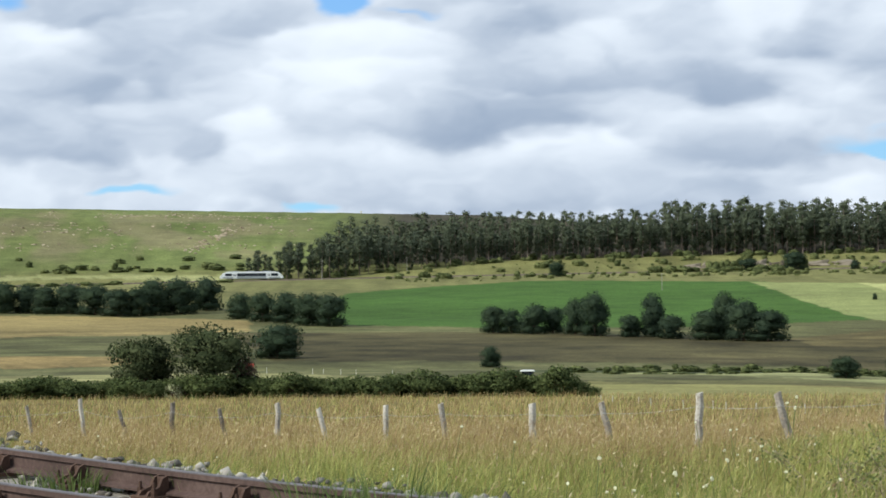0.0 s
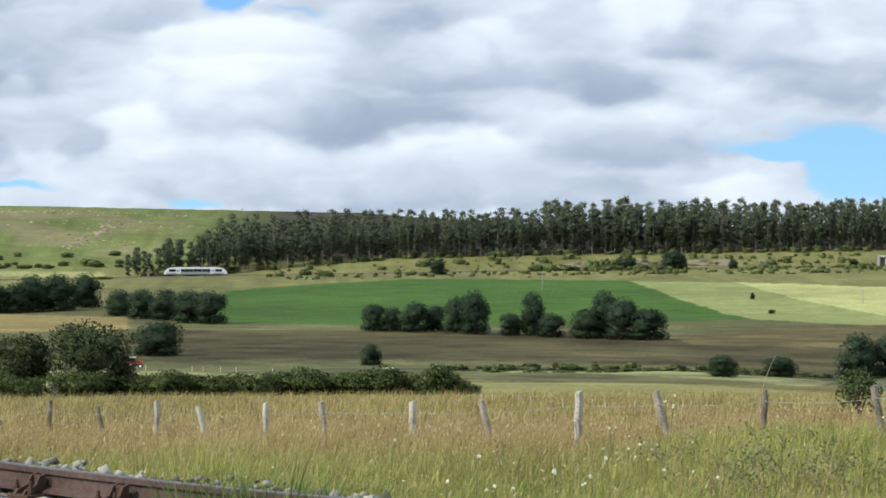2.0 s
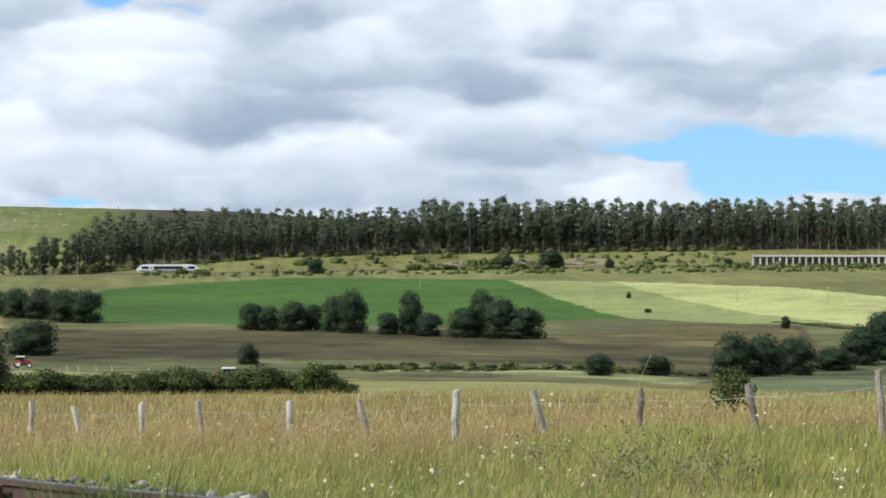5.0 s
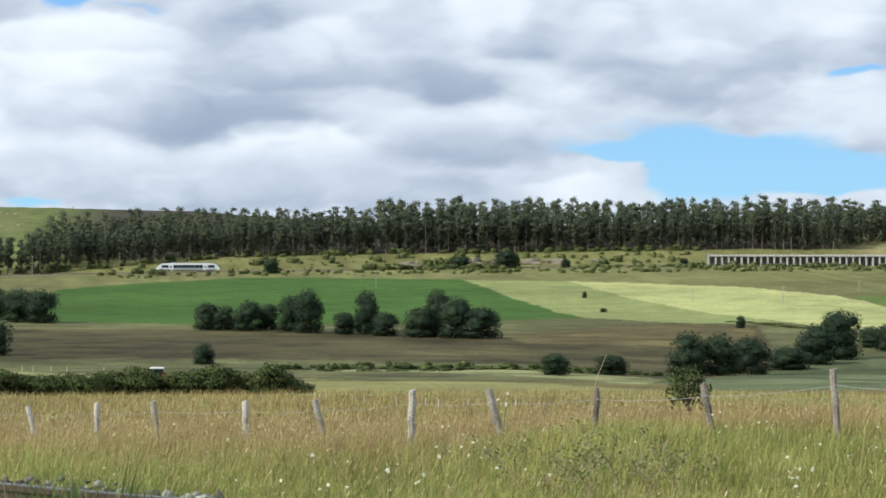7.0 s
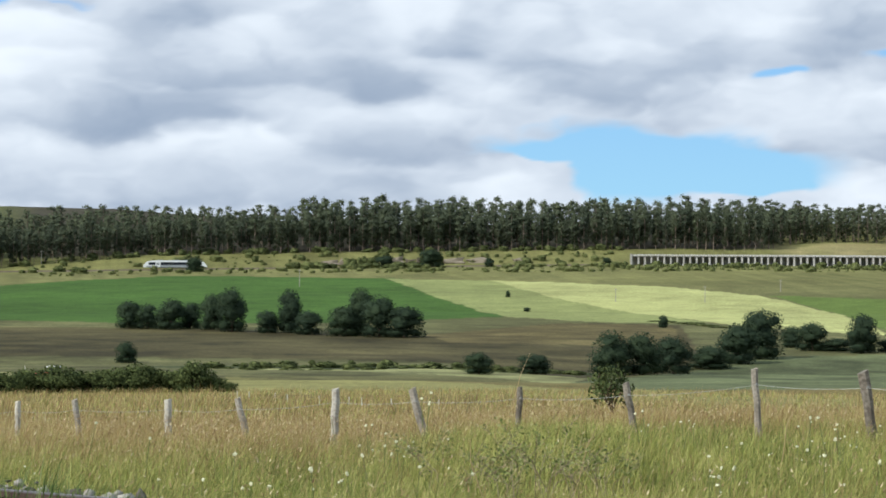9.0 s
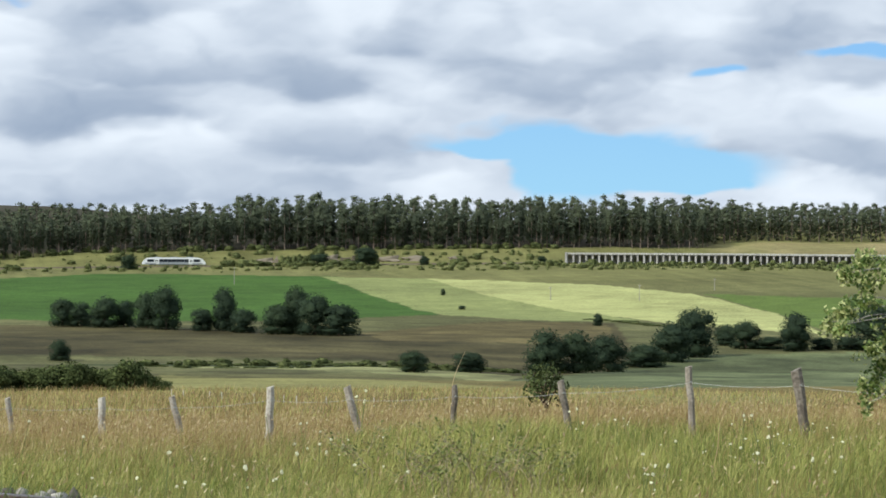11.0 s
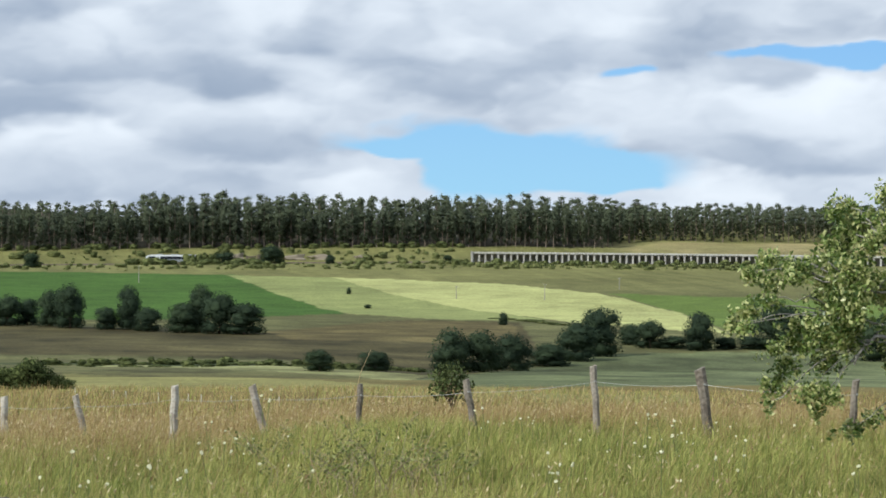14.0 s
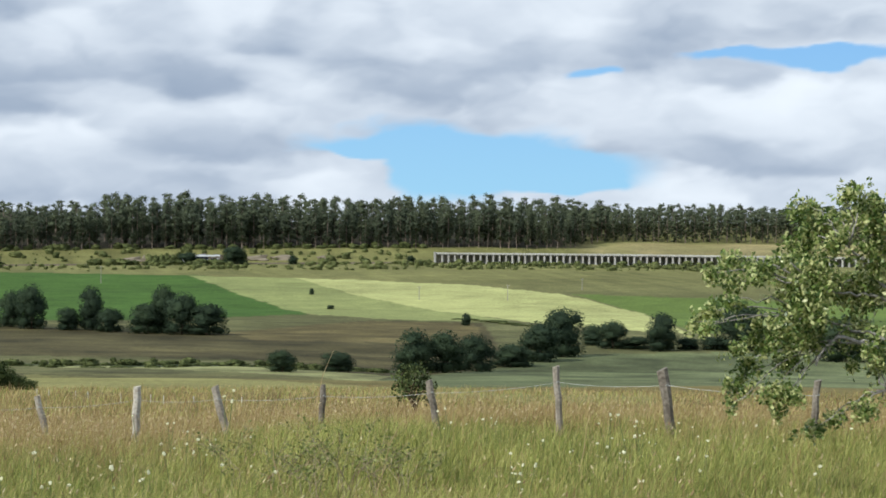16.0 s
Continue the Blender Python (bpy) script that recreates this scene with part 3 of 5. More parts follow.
def baked(mesh_list, spots):
    """Copies of meshes moved to places and joined: verts, faces, as arrays per face size."""
    vs, o = [], 0
    cache = []
    for me in mesh_list:
        v = np.empty(len(me.vertices) * 3)
        me.vertices.foreach_get("co", v)
        cache.append((v.reshape(-1, 3), [tuple(p.vertices) for p in me.polygons], OUTWARD.get(me.name)))
    faces, ways = [], []
    for k, at, sx, sz, turn in spots:
        v, fs, nm = cache[k]
        c, q = math.cos(turn), math.sin(turn)
        w = np.stack([(v[:, 0] * c - v[:, 1] * q) * sx + at[0], (v[:, 0] * q + v[:, 1] * c) * sx + at[1], v[:, 2] * sz + at[2]], -1)
        vs.append(w)
        if nm is not None:
            ways.append(np.stack([nm[:, 0] * c - nm[:, 1] * q, nm[:, 0] * q + nm[:, 1] * c, nm[:, 2]], -1))
        faces.extend([tuple(i + o for i in f) for f in fs])
        o += len(v)
    return np.concatenate(vs), faces, np.concatenate(ways) if ways else None


def build_back_wood():
    r = random.Random(9)
    spots = []
    for depth, step in ((32, 0.30), (50, 0.34), (75, 0.34), (100, 0.34)):
        az = -3.6 + depth * 0.012
        while az < 18.0 + depth * 0.012:
            h = r.uniform(0.85, 1.1) * wood_height(az)
            spots.append((r.randrange(7), on_ground(az, wood_edge(az) + depth + r.uniform(-5, 5)), h * r.uniform(1.0, 1.4), h, r.random() * 6.28))
            az += step * r.uniform(0.6, 1.4)
    # the wood that goes on beyond the gallery, further off
    for depth, step in ((0, 0.19), (14, 0.2), (30, 0.2), (50, 0.22), (80, 0.24)):
        az = 17.6 + r.random() * 0.2
        while az < 34:
            h = r.uniform(0.85, 1.05) * 0.9
            spots.append((r.randrange(7), on_ground(az, 1108 + depth + r.uniform(-5, 5)), h * r.uniform(1.0, 1.4), h, r.random() * 6.28))
            az += step * r.uniform(0.6, 1.4)
    for meshes, name in ((0, "pine_wood"), (1, "pine_wood_stems")):
        v, f, nm = baked([p[meshes] for p in DEEP_PINES], spots)
        tagged(new(name, mesh_of(name, v, f, M_NEEDLE if meshes == 0 else M_PINE_BARK, normals=nm)), "deep ranks of dark pines behind the edge of the wood" if meshes == 0 else "grey stems of pines inside the wood", "pine wood", kind="stuff")


build_pines()
build_back_wood()

# ---- shrubs, hedges and the large bushes ----
M_LEAF_HEDGE = material("hedge_leaf", [(0.3, (0.05, 0.07, 0.028)), (0.5, (0.095, 0.12, 0.045)), (0.75, (0.16, 0.19, 0.07))], 0.6, 3.0, 0.85, 0, island=0.4, translucent=0.3, spec=0.05)
M_LEAF_OLIVE = material("olive_leaf", [(0.3, (0.035, 0.046, 0.022)), (0.5, (0.065, 0.082, 0.036)), (0.75, (0.115, 0.13, 0.062))], 0.5, 3.0, 0.85, 0, island=0.4, translucent=0.3, spec=0.05)
SHRUBS = [broad_tree(2.0, 3.0, 300 + i, 3800, 0.10, M_LEAF_HEDGE, 15, core=0.35) for i in range(5)]
M_SCRUB = material("scrub_leaf", [(0.3, (0.075, 0.092, 0.036)), (0.5, (0.13, 0.15, 0.058)), (0.75, (0.20, 0.22, 0.085))], 0.3, 2.0, 0.9, 0, island=0.4, translucent=0.25, obj_random=0.4, spec=0.05)
FAR_SHRUBS = [broad_tree(2.0, 3.0, 330 + i, 420, 0.26, M_SCRUB, 6) for i in range(4)]


def shrub(meshes, az, d, h, w, label, group, turn=0.0):
    return plant_tree(meshes, "shrub", on_ground(az, d, -0.1), label, "shrub", (w / 2.8, w / 2.8, h / 1.95), turn, group)


def scrub_mass(name, label, spots):
    """Scrub too small and too many to count, as one mass: bearing, distance, height, width."""
    r = random.Random(len(spots))
    v, f, nm = baked([m[0] for m in FAR_SHRUBS], [(r.randrange(4), on_ground(az, d, -0.1), w / 2.8, h / 1.95, r.random() * 6.28) for az, d, h, w in spots])
    tagged(new(name, mesh_of(name, v, f, M_SCRUB, normals=nm)), label, "scrub", kind="stuff")


def build_hedges():
    r = random.Random(12)
    az = -13.4
    while az < 3.3:
        h = r.uniform(1.5, 2.15) * (1.2 if 1.2 < az < 3.0 and r.random() < 0.6 else 1.0) * (1.12 if -1 < az < 0.4 else 1)
        shrub(SHRUBS[r.randrange(5)], az, 168 + r.uniform(-2, 2), h, r.uniform(3.0, 4.2), "leafy green field hedge bush with a dark shaded foot", "meadow hedge", r.random() * 6)
        az += r.uniform(0.42, 0.62)
    for az, h, w in ((3.4, 1.3, 2.6), (3.75, 0.9, 2.2)):
        shrub(SHRUBS[1], az, 166, h, w, "low green bush at the hedge's end", "meadow hedge")
    # low scrub along the ditch and the stream
    spots, az = [], 3.2
    while az < 13.0:
        spots.append((az, 356 + r.uniform(-20, 20), r.choice((0.3, 0.4, 0.6, 0.8, 1.2)), r.uniform(1.2, 4.0)))
        az += r.choice((0.03, 0.05, 0.08, 0.2))
    scrub_mass("ditch_scrub", "low green scrub along a ditch in the valley floor", spots)
    # rank strip at the lower edge of the hay
    for k in range(14):
        q = 0.3 + 0.7 * k / 13
        shrub(FAR_SHRUBS[r.randrange(4)], 13.7 + 3.9 * q, 650 - 68 * q + r.uniform(-3, 3), r.uniform(0.3, 0.7), r.uniform(4, 7), "rank dark growth along the edge of the hay", "hay edge scrub", r.random() * 6)
    # undergrowth at the foot of the pine wood
    spots = []
    for _ in range(120):
        az = r.uniform(-4.9, 14.0)
        spots.append((az, wood_edge(az) + r.uniform(-3, 6), r.uniform(1.2, 3.2), r.uniform(3, 6)))
    scrub_mass("wood_undergrowth", "dark undergrowth at the foot of the pine wood", spots)
    # tussocks and low growth on the bank
    spots = []
    for _ in range(760):
        az = r.uniform(-1.0, 24.5) if r.random() < 0.6 else r.uniform(8, 24.5)
        d = r.uniform(925, 1003) if r.random() < 0.7 else r.uniform(1020, 1052)
        if az < 7 and 975 < d < 1006:
            d -= 45
        if az > 13.8 and d > 998:
            d = r.uniform(930, 996)
        h = r.choice((0.3, 0.4, 0.6, 0.9, 1.3, 1.8))
        spots.append((az, d, h, h * r.uniform(1.3, 2.8)))
    scrub_mass("bank_tussocks", "low olive tussocks and brambles over the railway bank", spots)
    # scrub on the railway bank
    for _ in range(175):
        az = r.uniform(-1.5, 24)
        d = r.uniform(962, 1004) if r.random() < 0.65 else r.uniform(1022, 1050)
        if az < 8.4 and d > 985 and r.random() < 0.75:
            d = 1030 + r.uniform(0, 22)
        if az > 13.5 and d > 1000:
            d = r.uniform(955, 990)
        h = r.choice((0.8, 1.0, 1.2, 1.6, 2.0, 2.8))
        shrub(FAR_SHRUBS[r.randrange(4)], az, d, h, h * r.uniform(1.0, 2.2), "olive green scrub on the railway bank", "bank scrub", r.random() * 6)
    for az in (6.9, 7.05, 7.2, 7.35, 7.5, 7.65, 8.9, 9.3):
        shrub(FAR_SHRUBS[r.randrange(4)], az, 1001, r.uniform(4.8, 5.6), r.uniform(3.5, 5), "tall olive scrub screening the railway cutting", "cutting scrub", r.random() * 6)
    for _ in range(26):
        shrub(FAR_SHRUBS[r.randrange(4)], r.uniform(5.2, 8.9), r.uniform(992, 1003), r.uniform(1.8, 3.4), r.uniform(4, 8), "olive green scrub screening the railway cutting", "cutting scrub", r.random() * 6)
    for _ in range(34):
        az = r.uniform(-12.5, -5.2)
        shrub(FAR_SHRUBS[r.randrange(4)], az, 1060 + r.uniform(-3, 12) if r.random() < 0.82 else r.uniform(1080, 1130), r.uniform(1.0, 3.4), r.uniform(3, 8), "dark scrub at the foot of the stony hillside", "hillside scrub", r.random() * 6)
    for _ in range(12):
        az = r.uniform(-12.5, -5.5)
        shrub(FAR_SHRUBS[r.randrange(4)], az, 985 + r.uniform(-8, 8), r.uniform(1.0, 2.2), r.uniform(5, 10), "dark hedge between pale fields", "field hedge", r.random() * 6)


build_hedges()
for i, (az, d, h, w, label) in enumerate(((-7.75, 173, 5.0, 6.0, "olive green hawthorn with an open leafy crown in the hedge"), (-6.0, 170, 5.9, 7.4, "tall olive green hawthorn with open branches in the hedge"))):
    plant_tree(broad_tree(h, w, 400 + i, 7500, 0.15, M_LEAF_OLIVE, 11, core=0.55, low=0.02), "hawthorn_tree", on_ground(az, d), label, turn=i * 2.1)
plant_tree(broad_tree(2.05, 1.7, 410, 900, 0.075, M_LEAF_HEDGE, 11, core=0, low=0.45), "sapling", on_ground(13.75, 70), "young leafy sapling in front of the fence posts", "tree")
M_BLOSSOM = material("blossom", [(0.3, (0.24, 0.26, 0.12)), (0.7, (0.42, 0.42, 0.24))], 2.0, 10.0, 0.7, 0, island=0.3)
shrub((broad_tree(2.0, 3.0, 340, 500, 0.13, M_BLOSSOM, 5, core=0)[0], SHRUBS[0][1]), -7.0, 165.5, 1.3, 1.6, "cream blossom on an elder bush in the hedge", "")
M_RUST = material("reddened_leaf", [(0.3, (0.05, 0.034, 0.024)), (0.5, (0.10, 0.062, 0.04)), (0.75, (0.16, 0.11, 0.06))], 0.6, 3.0, 0.7, 0, island=0.4, translucent=0.2)
shrub(broad_tree(2.0, 3.0, 344, 2200, 0.10, M_RUST, 11, core=0.4), -5.15, 171, 3.3, 2.5, "reddish brown bush beside the hawthorns in the hedge", "")


# ---- near meadow: grass, flowers ----
def fast_mesh(name, verts, faces, materials, index=None):
    """A mesh from arrays whose faces all have the same number of corners."""
    me = bpy.data.meshes.new(name)
    n, k = faces.shape
    me.vertices.add(len(verts))
    me.vertices.foreach_set("co", verts.astype(np.float32).ravel())
    me.loops.add(n * k)
    me.loops.foreach_set("vertex_index", faces.astype(np.int32).ravel())
    me.polygons.add(n)
    me.polygons.foreach_set("loop_start", np.arange(0, n * k, k, dtype=np.int32))
    for m in materials:
        me.materials.append(m)
    if index is not None:
        me.polygons.foreach_set("material_index", index.astype(np.int32))
    me.update(calc_edges=True)
    return me


M_GRASS = material("green_grass", [(0.32, (0.12, 0.155, 0.036)), (0.5, (0.30, 0.325, 0.076)), (0.68, (0.52, 0.50, 0.17))], 0.6, 3.5, 0.7, 0, island=0.42, translucent=0.3)
M_DRY = material("dry_grass", [(0.32, (0.22, 0.135, 0.06)), (0.5, (0.39, 0.28, 0.12)), (0.68, (0.60, 0.48, 0.23))], 0.5, 3.5, 0.75, 0, island=0.4, translucent=0.35)
M_SEED = material("seed_heads", [(0.25, (0.26, 0.16, 0.085)), (0.5, (0.48, 0.35, 0.19)), (0.75, (0.72, 0.60, 0.38))], 0.3, 3.0, 0.8, 0, island=0.6, translucent=0.25)
M_PETAL = material("white_petals", [(0.2, (0.74, 0.72, 0.50)), (0.8, (0.90, 0.88, 0.68))], 2.0, 9.0, 0.9, 0, translucent=0.2, spec=0.0)

def sow(n, d0, d1, h0, h1, width, name, label, dry_bias, seeds=0.3, dry_max=0.75, rail_gap=0.55):
    az = rng.uniform(-13.2, 26.5, n)
    d = d0 * (d1 / d0) ** rng.random(n)
    x, y = d * np.sin(np.radians(az)), d * np.cos(np.radians(az))
    clump = fbm(x * 0.9 + 60, y * 0.9 + 60, 140, 3)
    keep = (y > rail_y(x) + rail_gap - 0.2 + 0.9 * (clump - 0.3)) & (clump > rng.random(n) * 0.62)
    az, d, x, y, clump = az[keep], d[keep], x[keep], y[keep], clump[keep]
    n = len(x)
    z = ground(az, d) - 0.03
    patch = fbm(x * 0.13 + 20, y * 0.13 + 20, 150, 3)
    dry = rng.random(n) < np.clip(dry_bias + (d - 25) * 0.04 + (patch - 0.5) * 1.3, 0.08, dry_max)
    tuft = fbm(x * 2.6 + 11, y * 1.6 + 35, 145, 3)
    swell = fbm(x * 0.32 + 70, y * 0.22 + 15, 147, 3)
    h = (h0 + (h1 - h0) * rng.random(n) ** 1.4) * (0.3 + 0.65 * clump + 0.7 * tuft) * (0.65 + 0.7 * swell) * np.where(dry, 1.15, 0.88)
    turn = rng.random(n) * 6.283
    w = width * (0.6 + 0.8 * rng.random(n)) * np.where(dry, 0.8, 1.1)
    lean = 0.12 + rng.random(n) ** 1.2 * 1.0
    ld = rng.random(n) * 5.4 + 6.283 * fbm(x * 1.3 + 5, y * 0.9 + 45, 155, 2)
    lx, ly = np.cos(ld) * lean * h + 0.12 * h, np.sin(ld) * lean * h
    cx, cy = np.cos(turn) * w / 2, np.sin(turn) * w / 2
    base = np.stack([x, y, z], -1)
    side = np.stack([cx, cy, 0 * cx], -1)
    mid = base + np.stack([lx * 0.35, ly * 0.35, h * 0.62], -1)
    tip = base + np.stack([lx, ly, h * (1 - 0.38 * lean)], -1)
    v = np.stack([base - side, base + side, mid + side * 0.8, mid - side * 0.8, tip], 1).reshape(-1, 3)
    k = np.arange(n)[:, None] * 5
    f = np.concatenate([k + np.array([[0, 1, 2]]), k + np.array([[0, 2, 3]]), k + np.array([[3, 2, 4]])], 1).reshape(-1, 3)
    idx = np.repeat(dry.astype(int), 3)
    # seed heads on some of the dry stems
    head = np.where(dry & (rng.random(n) < seeds))[0]
    hs, up = tip[head], (tip[head] - mid[head])
    up /= np.linalg.norm(up, axis=1)[:, None]
    ln = (0.014 + 0.036 * rng.random(len(head)))[:, None] * (h1 / 0.6)
    wd = ln * 0.22
    s1 = side[head] / np.linalg.norm(side[head], axis=1)[:, None]
    hv = np.stack([hs - up * ln * 0.4, hs + s1 * wd, hs + up * ln, hs - s1 * wd], 1).reshape(-1, 3)
    q = np.arange(len(head))[:, None] * 4 + len(v)
    hf = np.concatenate([q + np.array([[0, 1, 2]]), q + np.array([[0, 2, 3]])], 1).reshape(-1, 3)
    v, f = np.concatenate([v, hv]), np.concatenate([f, hf])
    idx = np.concatenate([idx, np.full(len(hf), 2)])
    return tagged(new(name, fast_mesh(name, v, f, [M_GRASS, M_DRY, M_SEED], idx)), label, "grass", kind="stuff")


sow(560000, 16, 62, 0.2, 0.58, 0.0052, "meadow_grass", "tall uncut meadow grass, green below and gold with seed heads above", 0.27, 0.30)
sow(80000, 60, 172, 0.3, 0.6, 0.025, "far_meadow_grass", "golden uncut meadow grass running down to the hedge", 0.35, 0.04, 0.68)


M_TUFT = material("lush_grass", [(0.25, (0.066, 0.105, 0.028)), (0.5, (0.125, 0.175, 0.046)), (0.8, (0.22, 0.265, 0.09))], 0.8, 5.0, 0.6, 0, island=0.45, translucent=0.35)


def trackside(count):
    """Lush green tufts on the shoulder of the near track, and a few between the rails."""
    r = np.random.default_rng(64)
    cx = r.uniform(-12, 5.5, count)
    off = r.choice([0.5, 0.75, 1.0, 1.4, 1.9, 2.6], count) + r.normal(size=count) * 0.12
    off = np.where(r.random(count) < 0.10, r.uniform(-0.75, -0.2, count), off)
    grown = np.clip(fbm(cx * 0.7 + 3, off * 0.6 + 9, 162, 3) * 1.9 - 0.25, 0.25, 1.25)
    cy = rail_y(cx) + off
    blades = 70
    pick = np.repeat(np.arange(count), blades)
    n = len(pick)
    spread = 0.16 * np.sqrt(r.random(n)) * (0.6 + grown[pick])
    ang = r.random(n) * 6.283
    x, y = cx[pick] + np.cos(ang) * spread, cy[pick] + np.sin(ang) * spread
    z = ground(np.degrees(np.arctan2(x, y)), np.hypot(x, y)) - 0.03 + np.where(off[pick] < 0, 0.08, 0)
    h = (0.10 + 0.30 * r.random(n)) * grown[pick]
    w = 0.008
    turn = r.random(n) * 6.283
    base = np.stack([x, y, z], -1)
    side = np.stack([np.cos(turn) * w / 2, np.sin(turn) * w / 2, 0 * x], -1)
    way = np.stack([np.cos(ang), np.sin(ang), 0 * x], -1) * (h * (0.15 + 0.5 * r.random(n)))[:, None]
    tip = base + way + np.stack([0 * x, 0 * x, h * 0.95], -1)
    mid = base + way * 0.35 + np.stack([0 * x, 0 * x, h * 0.6], -1)
    v = np.stack([base - side, base + side, mid + side * 0.8, mid - side * 0.8, tip], 1).reshape(-1, 3)
    k = np.arange(n)[:, None] * 5
    f = np.concatenate([k + np.array([[0, 1, 2]]), k + np.array([[0, 2, 3]]), k + np.array([[3, 2, 4]])], 1).reshape(-1, 3)
    tagged(new("trackside_grass", fast_mesh("trackside_grass", v, f, [M_TUFT])), "lush green grass tufts on the shoulder of the track", "grass", kind="stuff")


trackside(420)

# ---- the near track ----
M_RAIL = material("rusty_rail", [(0.3, (0.050, 0.032, 0.027)), (0.5, (0.095, 0.060, 0.050)), (0.75, (0.16, 0.11, 0.092))], 1.5, 30.0, 0.65, 0.3, metal=0.25, bump_dist=0.003)
M_RAIL_TOP = material("dull_rail_head", [(0.3, (0.10, 0.08, 0.075)), (0.7, (0.22, 0.19, 0.18))], 2.0, 40.0, 0.45, 0.1, metal=0.6, bump_dist=0.001)
M_CHAIR = material("rusty_casting", [(0.3, (0.045, 0.026, 0.02)), (0.7, (0.13, 0.075, 0.05))], 4.0, 40.0, 0.8, 0.4, metal=0.2, bump_dist=0.003)
M_STONE = material("ballast_stone", [(0.25, (0.10, 0.085, 0.07)), (0.5, (0.22, 0.195, 0.16)), (0.8, (0.40, 0.37, 0.32))], 3.0, 25.0, 0.9, 0.3, island=0.7, bump_dist=0.004)
M_SLEEPER = material("old_sleeper_wood", [(0.3, (0.06, 0.045, 0.035)), (0.7, (0.17, 0.13, 0.10))], 3.0, 30.0, 0.9, 0.5, bump_dist=0.004)
RAIL_TOP = 0.285


def rail_path(offset, n=60):
    """Points along the track, offset towards the camera."""
    xs = np.linspace(RAIL[0][0], RAIL[-1][0], n)
    ys = rail_y(xs)
    k = np.ones(5) / 5
    ys = np.concatenate([ys[:2], np.convolve(ys, k, "valid"), ys[-2:]])
    d = np.stack([np.gradient(xs), np.gradient(ys)], -1)
    d /= np.linalg.norm(d, axis=1)[:, None]
    nrm = np.stack([d[:, 1], -d[:, 0]], -1)
    return np.stack([xs, ys], -1) + nrm * offset, d, nrm


def sweep(profile, offset, z):
    p, d, nrm = rail_path(offset)
    v, f, m = [], [], len(profile)
    for (x, y), w in zip(p, nrm):
        v.extend([(x + w[0] * a, y + w[1] * a, z + b) for a, b in profile])
    for i in range(len(p) - 1):
        for k in range(m):
            q, q2 = i * m + k, i * m + (k + 1) % m
            f.append((q, q2, q2 + m, q + m))
    f.append(tuple(range(m)))
    f.append(tuple(range((len(p) - 1) * m, len(p) * m))[::-1])
    return v, f


